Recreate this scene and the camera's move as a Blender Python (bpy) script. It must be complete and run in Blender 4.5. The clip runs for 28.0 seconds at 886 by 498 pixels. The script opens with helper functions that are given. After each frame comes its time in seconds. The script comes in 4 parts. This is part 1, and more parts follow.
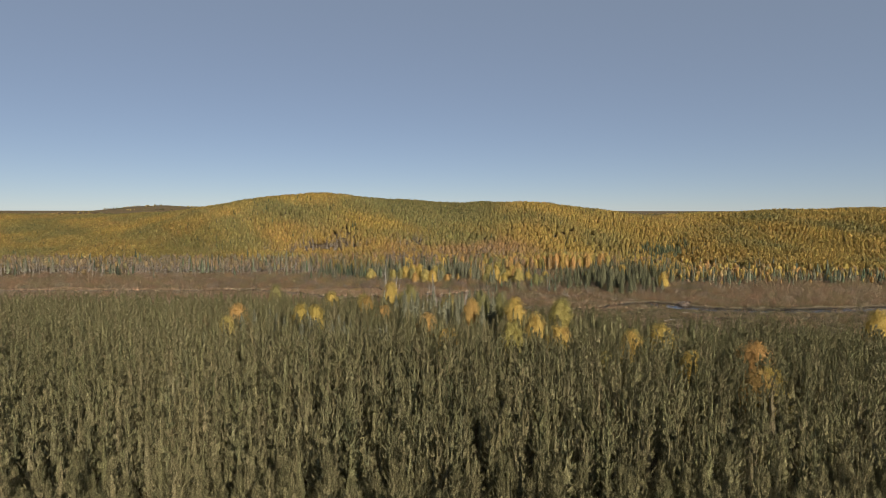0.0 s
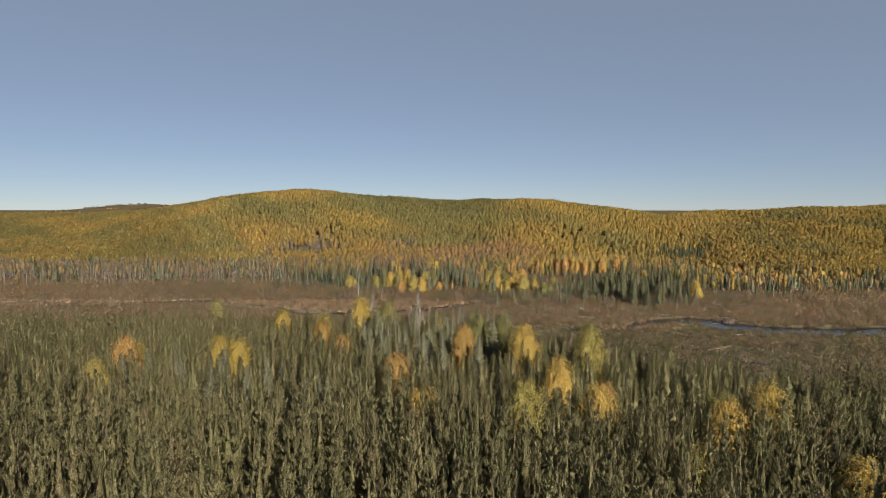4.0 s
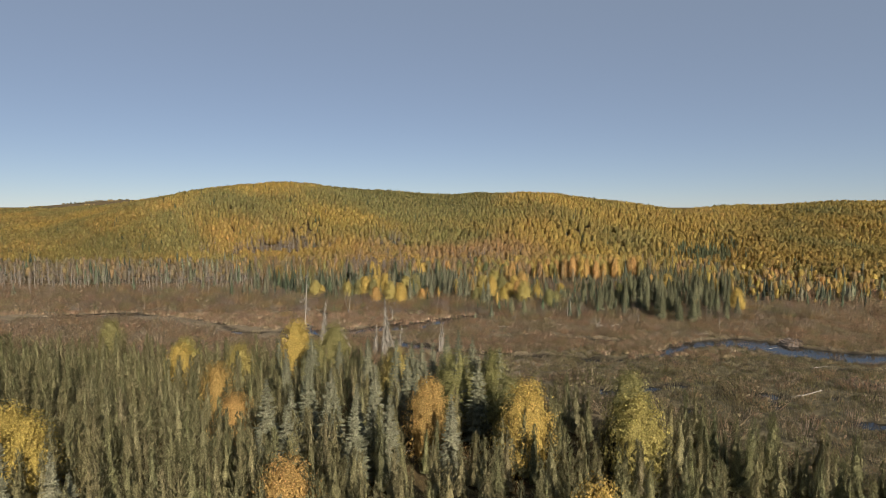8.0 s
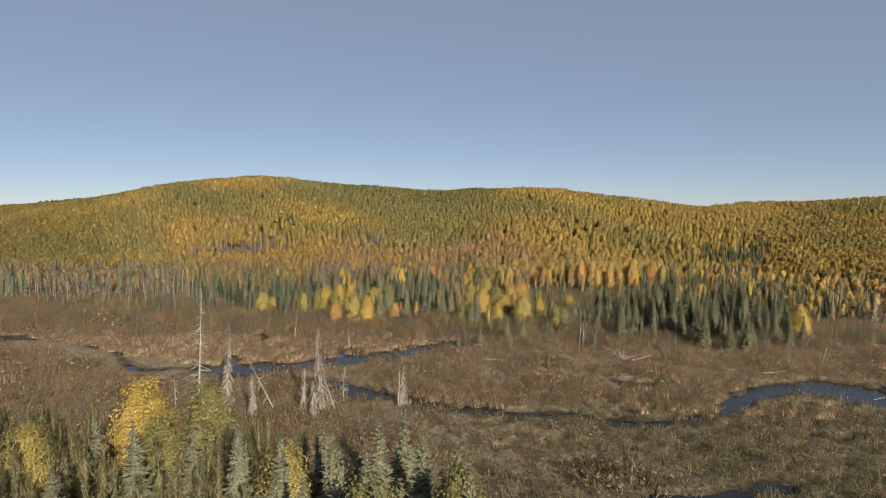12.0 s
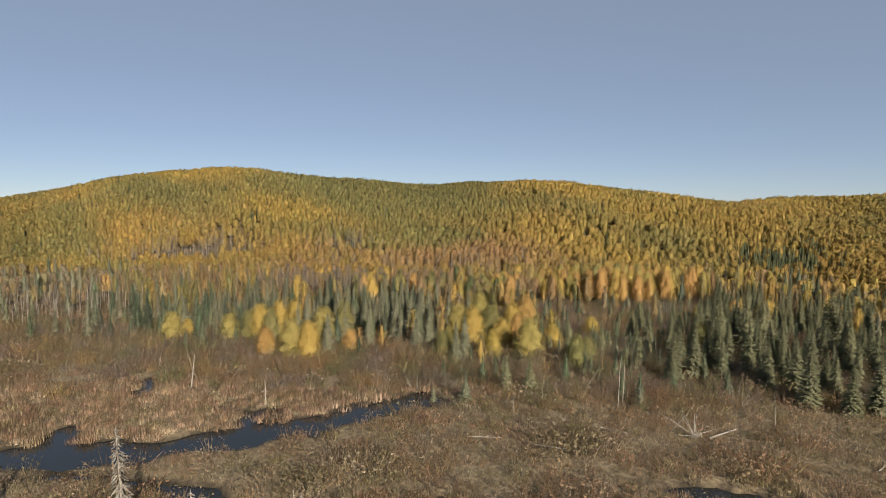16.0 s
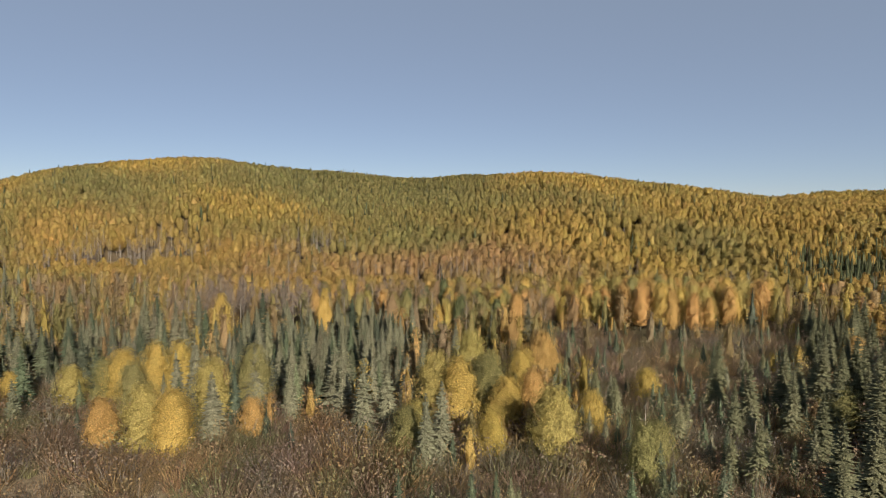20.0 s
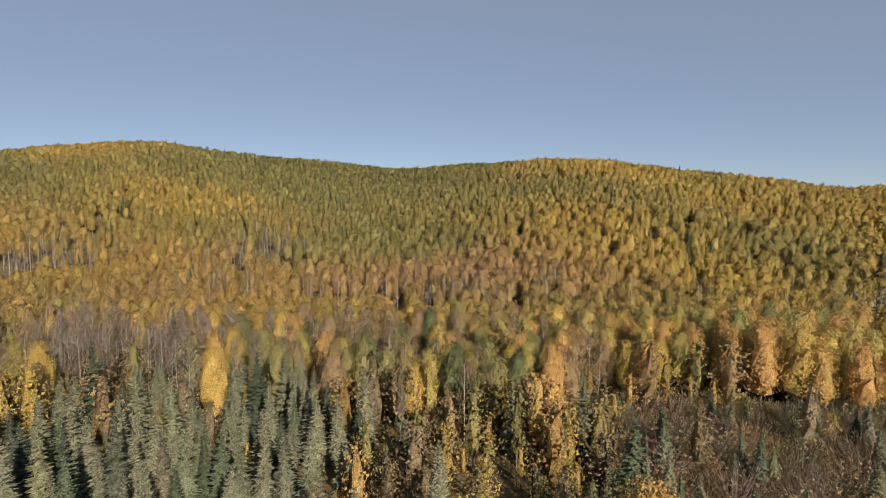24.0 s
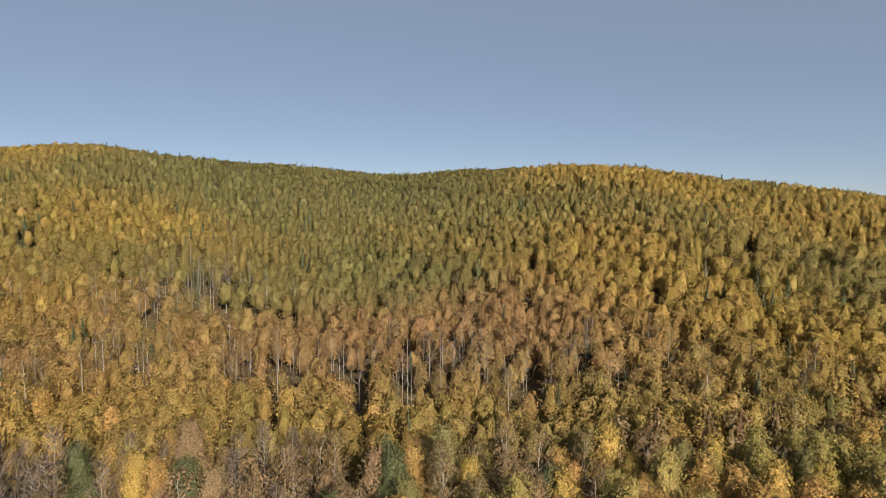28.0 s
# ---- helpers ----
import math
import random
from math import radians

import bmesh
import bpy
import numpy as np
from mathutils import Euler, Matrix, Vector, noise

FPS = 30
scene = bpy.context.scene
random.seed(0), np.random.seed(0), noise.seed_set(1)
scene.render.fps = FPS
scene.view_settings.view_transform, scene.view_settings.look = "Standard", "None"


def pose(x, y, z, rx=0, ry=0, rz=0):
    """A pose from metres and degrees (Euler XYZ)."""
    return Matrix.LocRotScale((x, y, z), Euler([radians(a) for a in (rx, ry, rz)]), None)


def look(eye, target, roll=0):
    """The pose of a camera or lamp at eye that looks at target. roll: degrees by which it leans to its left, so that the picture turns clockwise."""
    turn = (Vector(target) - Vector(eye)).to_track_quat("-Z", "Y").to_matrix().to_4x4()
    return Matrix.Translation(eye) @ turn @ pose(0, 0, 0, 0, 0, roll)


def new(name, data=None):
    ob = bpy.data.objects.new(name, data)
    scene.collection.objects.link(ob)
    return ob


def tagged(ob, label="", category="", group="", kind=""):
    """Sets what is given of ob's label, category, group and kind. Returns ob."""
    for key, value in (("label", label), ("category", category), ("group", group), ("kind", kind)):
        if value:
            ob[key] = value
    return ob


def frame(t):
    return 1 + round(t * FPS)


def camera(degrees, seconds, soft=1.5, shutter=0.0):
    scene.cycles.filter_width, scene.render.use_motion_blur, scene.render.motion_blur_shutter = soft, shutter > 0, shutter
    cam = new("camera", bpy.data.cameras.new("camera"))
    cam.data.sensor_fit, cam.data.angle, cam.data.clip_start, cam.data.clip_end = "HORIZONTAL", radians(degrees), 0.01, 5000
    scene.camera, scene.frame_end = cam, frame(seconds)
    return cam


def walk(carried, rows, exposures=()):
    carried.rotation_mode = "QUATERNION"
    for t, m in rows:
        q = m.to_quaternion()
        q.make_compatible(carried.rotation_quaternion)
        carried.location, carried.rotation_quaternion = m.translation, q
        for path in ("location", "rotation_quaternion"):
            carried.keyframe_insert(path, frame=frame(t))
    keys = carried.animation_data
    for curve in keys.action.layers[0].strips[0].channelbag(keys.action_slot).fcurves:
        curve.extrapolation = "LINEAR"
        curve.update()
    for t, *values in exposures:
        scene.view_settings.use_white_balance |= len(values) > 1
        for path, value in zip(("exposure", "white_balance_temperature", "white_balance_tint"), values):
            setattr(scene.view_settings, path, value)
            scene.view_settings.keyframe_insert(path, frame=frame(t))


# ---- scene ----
cam = camera(74.4, 28.0, soft=0.55)
METRES, EYE, TILT, LEAN, TURN = 320.0, 38.0, 3.3, 0.0, 0.0
ROWS = [
    (0.0, 0.0, 0.0, 0.0, 0.01, -7.17, -0.05),
    (0.5, 0.0014, 0.0169, -0.0019, 0.0, -7.17, -0.06),
    (1.0, 0.0026, 0.0341, -0.0034, -0.01, -7.16, -0.05),
    (1.5, 0.0038, 0.0519, -0.0045, -0.01, -7.17, -0.04),
    (2.0, 0.005, 0.0696, -0.0059, -0.02, -7.17, -0.04),
    (2.5, 0.0065, 0.0871, -0.0074, -0.03, -7.18, -0.04),
    (3.0, 0.0081, 0.1042, -0.0089, -0.03, -7.19, -0.03),
    (3.5, 0.0097, 0.1211, -0.0108, -0.03, -7.19, -0.03),
    (5.5, 0.0169, 0.1861, -0.0172, -0.03, -7.34, -0.01),
    (6.0, 0.0192, 0.2032, -0.0192, -0.03, -7.36, 0.0),
    (6.5, 0.0217, 0.2204, -0.021, -0.02, -7.4, 0.0),
    (7.0, 0.0242, 0.2376, -0.0229, -0.02, -7.43, -0.0),
    (7.5, 0.0267, 0.2549, -0.0247, -0.03, -7.45, -0.01),
    (8.0, 0.0291, 0.2721, -0.0264, -0.04, -7.47, -0.01),
    (8.5, 0.0316, 0.2891, -0.0279, -0.03, -7.5, -0.0),
    (9.0, 0.0344, 0.306, -0.0296, -0.02, -7.5, 0.0),
    (9.5, 0.0371, 0.3228, -0.0314, -0.01, -7.51, -0.01),
    (10.0, 0.0395, 0.3395, -0.0329, -0.01, -7.52, -0.02),
    (10.5, 0.042, 0.3561, -0.0347, -0.0, -7.52, -0.02),
    (11.0, 0.0445, 0.3723, -0.0362, 0.02, -7.53, -0.02),
    (11.5, 0.0469, 0.3886, -0.038, 0.02, -7.51, -0.03),
    (12.0, 0.0493, 0.4049, -0.0399, 0.05, -7.5, -0.05),
    (12.5, 0.0516, 0.4218, -0.0418, 0.08, -7.48, -0.05),
    (14.5, 0.0596, 0.4935, -0.0492, 0.11, -7.57, -0.08),
    (15.0, 0.0616, 0.5124, -0.0513, 0.13, -7.57, -0.09),
    (15.5, 0.0639, 0.5315, -0.0533, 0.15, -7.58, -0.07),
    (16.0, 0.0657, 0.5499, -0.0552, 0.15, -7.59, -0.1),
    (16.5, 0.0675, 0.5689, -0.0571, 0.16, -7.61, -0.1),
    (17.0, 0.0688, 0.5883, -0.0589, 0.14, -7.61, -0.08),
    (17.5, 0.0704, 0.6072, -0.0602, 0.14, -7.61, -0.09),
    (18.0, 0.0721, 0.6248, -0.0614, 0.14, -7.62, -0.09),
    (18.5, 0.0738, 0.6421, -0.063, 0.13, -7.62, -0.09),
    (19.0, 0.0755, 0.6602, -0.0645, 0.13, -7.63, -0.1),
    (19.5, 0.0771, 0.679, -0.067, 0.14, -7.62, -0.11),
    (20.0, 0.0785, 0.6983, -0.0694, 0.14, -7.62, -0.09),
    (20.5, 0.0798, 0.7183, -0.072, 0.16, -7.61, -0.12),
    (21.0, 0.0809, 0.7388, -0.0746, 0.17, -7.62, -0.12),
    (21.5, 0.0819, 0.7597, -0.0769, 0.19, -7.64, -0.1),
    (23.5, 0.085, 0.8417, -0.0832, 0.27, -7.74, -0.11),
    (24.0, 0.0858, 0.8624, -0.085, 0.28, -7.72, -0.08),
    (24.5, 0.0865, 0.8824, -0.0867, 0.29, -7.73, -0.07),
    (25.0, 0.0874, 0.901, -0.0887, 0.31, -7.74, -0.07),
    (25.5, 0.0884, 0.9196, -0.091, 0.31, -7.74, -0.08),
    (26.0, 0.0895, 0.9393, -0.0931, 0.33, -7.74, -0.07),
    (26.5, 0.0903, 0.9572, -0.0929, 0.35, -7.79, -0.06),
    (27.0, 0.091, 0.9698, -0.0884, 0.34, -7.79, -0.06),
    (27.5, 0.0919, 0.9785, -0.0818, 0.36, -7.81, -0.04),
    (28.0, 0.0931, 0.9844, -0.0754, 0.38, -7.8, -0.06),
]
walk(cam, [(t, pose(0, 0, EYE, TILT, LEAN, TURN) @ pose(METRES * x, METRES * y, METRES * z, 90 + pitch, roll, yaw)) for t, x, y, z, yaw, pitch, roll in ROWS],
     exposures=[(0.0, 0.48, 6500, 14), (8.0, 0.58, 6500, 14), (17.0, 0.7, 6500, 14), (28.0, 0.66, 6500, 14)])

# ---- world, sun, exposure ----
SUN_AZ, SUN_EL = radians(155.0), radians(26.5)
world = bpy.data.worlds.new("sky")
scene.world = world
world.use_nodes = True
_nt = world.node_tree
_nt.nodes.clear()
_sky = _nt.nodes.new("ShaderNodeTexSky")
_sky.sky_type = "NISHITA"
_sky.sun_disc = False
_sky.sun_elevation, _sky.sun_rotation = SUN_EL, SUN_AZ
_sky.altitude, _sky.air_density, _sky.dust_density, _sky.ozone_density = 300, 0.6, 0.0, 1.6
_bg = _nt.nodes.new("ShaderNodeBackground")
_bg.inputs["Strength"].default_value = 0.026
_haze = _nt.nodes.new("ShaderNodeBackground")  # thin even haze that veils the clear sky
_haze.inputs["Color"].default_value, _haze.inputs["Strength"].default_value = (0.76, 0.92, 1.08, 1), 0.153
_add = _nt.nodes.new("ShaderNodeAddShader")
_out = _nt.nodes.new("ShaderNodeOutputWorld")
_nt.links.new(_sky.outputs[0], _bg.inputs[0])
_nt.links.new(_bg.outputs[0], _add.inputs[0])
_nt.links.new(_haze.outputs[0], _add.inputs[1])
_nt.links.new(_add.outputs[0], _out.inputs[0])
sun = new("sun", bpy.data.lights.new("sun", "SUN"))
sun.data.energy, sun.data.angle, sun.data.color = 5.0, radians(0.6), (1.0, 0.9, 0.74)
_to_sun = Vector((math.sin(SUN_AZ) * math.cos(SUN_EL), math.cos(SUN_AZ) * math.cos(SUN_EL), math.sin(SUN_EL)))
sun.matrix_world = look(_to_sun * 500, (0, 0, 0))

# ---- materials ----
def nodes_of(name):
    m = bpy.data.materials.new(name)
    m.use_nodes = True
    nt = m.node_tree
    nt.nodes.clear()
    return m, nt, nt.nodes.new("ShaderNodeOutputMaterial")


def ramp(nt, fac, stops):
    r = nt.nodes.new("ShaderNodeValToRGB")
    el = r.color_ramp.elements
    el[0].position, el[0].color = stops[0][0], (*stops[0][1], 1)
    el[1].position, el[1].color = stops[-1][0], (*stops[-1][1], 1)
    for p, c in stops[1:-1]:
        e = el.new(p)
        e.color = (*c, 1)
    nt.links.new(fac, r.inputs[0])
    return r.outputs[0]


def noise_tex(nt, scale, detail=4.0, rough=0.6, vec=None):
    n = nt.nodes.new("ShaderNodeTexNoise")
    n.inputs["Scale"].default_value, n.inputs["Detail"].default_value, n.inputs["Roughness"].default_value = scale, detail, rough
    if vec is None:
        vec = nt.nodes.new("ShaderNodeNewGeometry").outputs["Position"]
    nt.links.new(vec, n.inputs["Vector"])
    return n.outputs["Fac"]


def mix(nt, a, b, fac, kind="MIX"):
    n = nt.nodes.new("ShaderNodeMix")
    n.data_type, n.blend_type = "RGBA", kind
    for sock, v in ((n.inputs[0], fac), (n.inputs[6], a), (n.inputs[7], b)):
        if isinstance(v, (int, float)):
            sock.default_value = v
        elif isinstance(v, tuple):
            sock.default_value = (*v, 1)
        else:
            nt.links.new(v, sock)
    return n.outputs[2]


def leaf_mat(name, colour=None, spread=0.12, translucent=0.5, per_object=0.0):
    """Foliage: the tree's own hue (tint, or one colour), uneven from leaf to leaf."""
    m, nt, out = nodes_of(name)
    if colour is None:
        a = nt.nodes.new("ShaderNodeAttribute")
        a.attribute_name = "tint"
        col = a.outputs["Color"]
    else:
        a = nt.nodes.new("ShaderNodeRGB")
        a.outputs[0].default_value = (*colour, 1)
        col = a.outputs[0]
    hsv = nt.nodes.new("ShaderNodeHueSaturation")
    geo = nt.nodes.new("ShaderNodeNewGeometry")
    mr = nt.nodes.new("ShaderNodeMapRange")
    mr.inputs["To Min"].default_value, mr.inputs["To Max"].default_value = 1 - spread, 1 + spread
    nt.links.new(geo.outputs["Random Per Island"], mr.inputs["Value"])
    nt.links.new(mr.outputs[0], hsv.inputs["Value"])
    mh = nt.nodes.new("ShaderNodeMapRange")
    mh.inputs["To Min"].default_value, mh.inputs["To Max"].default_value = 0.492, 0.508
    wn = nt.nodes.new("ShaderNodeTexWhiteNoise")
    wn.noise_dimensions = "1D"
    nt.links.new(geo.outputs["Random Per Island"], wn.inputs["W"])
    nt.links.new(wn.outputs["Value"], mh.inputs["Value"])
    nt.links.new(mh.outputs[0], hsv.inputs["Hue"])
    nt.links.new(col, hsv.inputs["Color"])
    col = hsv.outputs[0]
    if per_object:
        oi = nt.nodes.new("ShaderNodeObjectInfo")
        h2 = nt.nodes.new("ShaderNodeHueSaturation")
        m2 = nt.nodes.new("ShaderNodeMapRange")
        m2.inputs["To Min"].default_value, m2.inputs["To Max"].default_value = 1 - per_object, 1 + per_object
        nt.links.new(oi.outputs["Random"], m2.inputs["Value"])
        nt.links.new(m2.outputs[0], h2.inputs["Value"])
        m3 = nt.nodes.new("ShaderNodeMapRange")
        m3.inputs["To Min"].default_value, m3.inputs["To Max"].default_value = 0.506, 0.494
        nt.links.new(oi.outputs["Random"], m3.inputs["Value"])
        nt.links.new(m3.outputs[0], h2.inputs["Hue"])
        nt.links.new(col, h2.inputs["Color"])
        col = h2.outputs[0]
    grain = nt.nodes.new("ShaderNodeMapRange")
    grain.inputs["From Min"].default_value, grain.inputs["From Max"].default_value = 0.3, 0.7
    grain.inputs["To Min"].default_value, grain.inputs["To Max"].default_value = 0.4, 1.65
    speck = noise_tex(nt, 6.5, 3, 0.7)
    nt.links.new(speck, grain.inputs["Value"])
    gm = nt.nodes.new("ShaderNodeVectorMath")
    gm.operation = "SCALE"
    nt.links.new(col, gm.inputs[0])
    nt.links.new(grain.outputs[0], gm.inputs["Scale"])
    warm = nt.nodes.new("ShaderNodeVectorMath")
    warm.operation = "MULTIPLY"
    warm.inputs[1].default_value = (1.43, 1.47, 1.62)
    nt.links.new(gm.outputs[0], warm.inputs[0])
    col = warm.outputs[0]
    d = nt.nodes.new("ShaderNodeBsdfDiffuse")
    bp = nt.nodes.new("ShaderNodeBump")
    bp.inputs["Strength"].default_value, bp.inputs["Distance"].default_value = 0.8, 0.3
    nt.links.new(speck, bp.inputs["Height"])
    soft = nt.nodes.new("ShaderNodeAttribute")
    soft.attribute_name = "crown_normal"
    turn = nt.nodes.new("ShaderNodeVectorTransform")
    turn.vector_type, turn.convert_from, turn.convert_to = "NORMAL", "OBJECT", "WORLD"
    nt.links.new(soft.outputs["Vector"], turn.inputs[0])
    nt.links.new(turn.outputs[0], bp.inputs["Normal"])
    nt.links.new(bp.outputs[0], d.inputs["Normal"])
    t = nt.nodes.new("ShaderNodeBsdfTranslucent")
    nt.links.new(turn.outputs[0], t.inputs["Normal"])
    mx = nt.nodes.new("ShaderNodeMixShader")
    mx.inputs[0].default_value = translucent
    nt.links.new(col, d.inputs[0])
    nt.links.new(col, t.inputs[0])
    nt.links.new(d.outputs[0], mx.inputs[1])
    nt.links.new(t.outputs[0], mx.inputs[2])
    nt.links.new(mx.outputs[0], out.inputs[0])
    return m


def rough_mat(name, stops, scale, rough=0.9, bump=0.0, spec=0.2):
    m, nt, out = nodes_of(name)
    f = noise_tex(nt, scale)
    p = nt.nodes.new("ShaderNodeBsdfPrincipled")
    p.inputs["Roughness"].default_value = rough
    p.inputs["Specular IOR Level"].default_value = spec
    nt.links.new(ramp(nt, f, stops), p.inputs["Base Color"])
    if bump:
        b = nt.nodes.new("ShaderNodeBump")
        b.inputs["Strength"].default_value, b.inputs["Distance"].default_value = bump, 0.05
        nt.links.new(noise_tex(nt, scale * 4), b.inputs["Height"])
        nt.links.new(b.outputs[0], p.inputs["Normal"])
    nt.links.new(p.outputs[0], out.inputs[0])
    return m


FOLIAGE = leaf_mat("foliage", spread=0.26)
NEEDLES = leaf_mat("needles", spread=0.18, translucent=0.3)
PINE_BARK = rough_mat("conifer_bark", [(0.3, (0.09, 0.07, 0.055)), (0.7, (0.2, 0.165, 0.135))], 6, bump=0.4)
PALE_BARK = rough_mat("aspen_bark", [(0.3, (0.13, 0.115, 0.095)), (0.5, (0.28, 0.25, 0.21)), (0.75, (0.4, 0.36, 0.31))], 3, bump=0.2)
DEAD_WOOD = rough_mat("dead_wood", [(0.3, (0.17, 0.15, 0.125)), (0.7, (0.36, 0.33, 0.275))], 5, bump=0.4)
SCRUB = leaf_mat("scrub", spread=0.12)

# ground: forest litter, marsh sedge, mud by height over the water
m, nt, out = nodes_of("ground_cover")
geo = nt.nodes.new("ShaderNodeNewGeometry")
at = nt.nodes.new("ShaderNodeAttribute")
at.attribute_name = "cover"
sep = nt.nodes.new("ShaderNodeSeparateColor")
nt.links.new(at.outputs["Color"], sep.inputs[0])
fine, broad = noise_tex(nt, 1.7, 6), noise_tex(nt, 0.07, 4)
marsh = mix(nt, ramp(nt, fine, [(0.3, (0.09, 0.068, 0.047)), (0.55, (0.19, 0.152, 0.095)), (0.75, (0.29, 0.232, 0.145))]),
            ramp(nt, fine, [(0.3, (0.03, 0.026, 0.016)), (0.55, (0.12, 0.102, 0.06)), (0.75, (0.21, 0.178, 0.105))]), sep.outputs[1])
litter = mix(nt, ramp(nt, fine, [(0.3, (0.06, 0.045, 0.03)), (0.7, (0.17, 0.125, 0.075))]),
             ramp(nt, fine, [(0.3, (0.05, 0.04, 0.015)), (0.7, (0.17, 0.12, 0.04))]), broad)
col = mix(nt, marsh, litter, sep.outputs[0])
col = mix(nt, col, (0.02, 0.017, 0.013), sep.outputs[2])
p = nt.nodes.new("ShaderNodeBsdfPrincipled")
p.inputs["Roughness"].default_value, p.inputs["Specular IOR Level"].default_value = 0.95, 0.1
nt.links.new(col, p.inputs["Base Color"])
b = nt.nodes.new("ShaderNodeBump")
b.inputs["Strength"].default_value, b.inputs["Distance"].default_value = 0.8, 0.3
nt.links.new(fine, b.inputs["Height"])
nt.links.new(b.outputs[0], p.inputs["Normal"])
nt.links.new(p.outputs[0], out.inputs[0])
GROUND = m

m, nt, out = nodes_of("still_water")
p = nt.nodes.new("ShaderNodeBsdfPrincipled")
p.inputs["Base Color"].default_value = (0.012, 0.014, 0.014, 1)
p.inputs["Roughness"].default_value, p.inputs["IOR"].default_value = 0.06, 1.33
b = nt.nodes.new("ShaderNodeBump")
b.inputs["Strength"].default_value, b.inputs["Distance"].default_value = 0.06, 0.05
nt.links.new(noise_tex(nt, 1.2, 3), b.inputs["Height"])
nt.links.new(b.outputs[0], p.inputs["Normal"])
nt.links.new(p.outputs[0], out.inputs[0])
WATER = m

# ---- the lie of the land ----
def table(*pairs):
    """A smooth line through (x, value) pairs."""
    px, pv = np.array([q[0] for q in pairs], float), np.array([q[1] for q in pairs], float)

    def at_x(x):
        s = 0
        for k in (-1.0, -0.5, 0.0, 0.5, 1.0):
            s = s + np.interp(np.asarray(x, float) + 14 * k, px, pv)
        return s / 5
    return at_x


CREST_Y = table((-700, 640), (-360, 640), (-260, 580), (-200, 545), (-145, 535), (-113, 532), (-80, 514), (-45, 552), (0, 600), (40, 560), (78, 509), (120, 515), (145, 500), (170, 492), (205, 515), (250, 515), (337, 497), (700, 500))
CREST_Z = table((-700, 22), (-360, 24.5), (-260, 27.8), (-200, 36), (-165, 41), (-145, 43), (-113, 46), (-80, 41.5), (-45, 39.5), (0, 37), (40, 37), (78, 36.5), (120, 32.5), (145, 28), (170, 24), (205, 26), (250, 28.5), (337, 31.5), (700, 32))
FOOT_Y = table((-700, 400), (-200, 400), (-105, 402), (-40, 372), (0, 362), (60, 375), (100, 392), (150, 388), (180, 345), (230, 325), (700, 320))


def wave(x, y, size, seed=0.0):
    """Cheap smooth unevenness in -1..1."""
    a, b = x / size + seed, y / size - seed * 1.7
    return (np.sin(a * 1.9 + 1.3 * np.sin(b * 1.3 + seed)) + np.sin(b * 2.3 + 1.7 * np.sin(a * 1.1 + 2)) + np.sin((a + b) * 3.1 + seed * 3) * 0.6) / 2.6


def smooth(u):
    u = np.clip(u, 0, 1)
    return u * u * (3 - 2 * u)


STREAM = [(-118, 266), (-95, 272), (-74, 268), (-56, 257), (-46, 244), (-24, 245), (-16, 247), (-4, 252.5), (3, 255.5), (10, 261), (17, 265.5)]
CREEK = [(-60, 224), (-41, 236), (-20, 240), (-4, 236), (-1, 232.5), (4, 228), (9, 227), (13, 223.5), (20, 221), (28, 219), (36, 218), (43, 215.5), (50, 216), (60, 220), (66, 227), (75, 231), (84, 233), (92, 224), (104, 216), (130, 214), (180, 222)]
ARM = [(42, 238), (51, 235.6), (60, 234), (66, 230), (78, 235)]
POOLS = [[(68, 210), (73, 209)], [(-7.2, 252), (-5.6, 260)], [(-9.4, 267), (-12.6, 261.4), (-7.1, 259.8)], [(-29.2, 253.5), (-28.5, 246)], [(-31, 278), (-28.8, 271.6), (-27.5, 266.5)]]
# puddles on the sloping near side of the marsh, each at its own level
PERCHED = [[(36, 189.5), (42, 188.6), (49, 190)], [(50.5, 191), (54, 193.6), (57, 192.5)], [(52, 187.4), (58, 186.4)], [(33, 199.2), (38, 198)],
           [(62, 178), (64, 173.5), (69, 171.5), (78, 171)], [(63, 187.6), (66, 186)], [(48.5, 178), (52.5, 180)], [(75, 184.8), (82, 184.5)],
           [(84, 194), (92, 192)], [(90, 205), (104, 203)]]


def off_line(x, y, line):
    d = np.full(np.shape(x), 1e9)
    for (ax, ay), (bx, by) in zip(line, line[1:]):
        u = np.clip(((x - ax) * (bx - ax) + (y - ay) * (by - ay)) / ((bx - ax) ** 2 + (by - ay) ** 2), 0, 1)
        d = np.minimum(d, np.hypot(x - ax - u * (bx - ax), y - ay - u * (by - ay)))
    return d


RISE = table((-2000, 6), (60, 6), (100, 5.4), (130, 4.6), (156, 3.6), (172, 2.3), (187, 1.6), (205, 0.6), (215, 0), (3000, 0))
NEAR_EDGE = table((-400, 205), (-60, 206), (-25, 204), (-8, 199), (10, 191), (30, 172), (50, 151), (85, 126), (130, 106), (200, 100), (400, 90))
FAR_EDGE = table((-400, 300), (-120, 300), (-60, 292), (-20, 284), (10, 280), (35, 274), (60, 276), (90, 262), (130, 270), (170, 276), (400, 270))


def level(line):
    """Height of the water in a puddle on the slope."""
    return float(RISE(sum(q[1] for q in line) / len(line))) + 0.1


def spot_(x, y, cx, cy, rx, ry):
    return np.exp(-((x - cx) / rx) ** 2 - ((y - cy) / ry) ** 2)


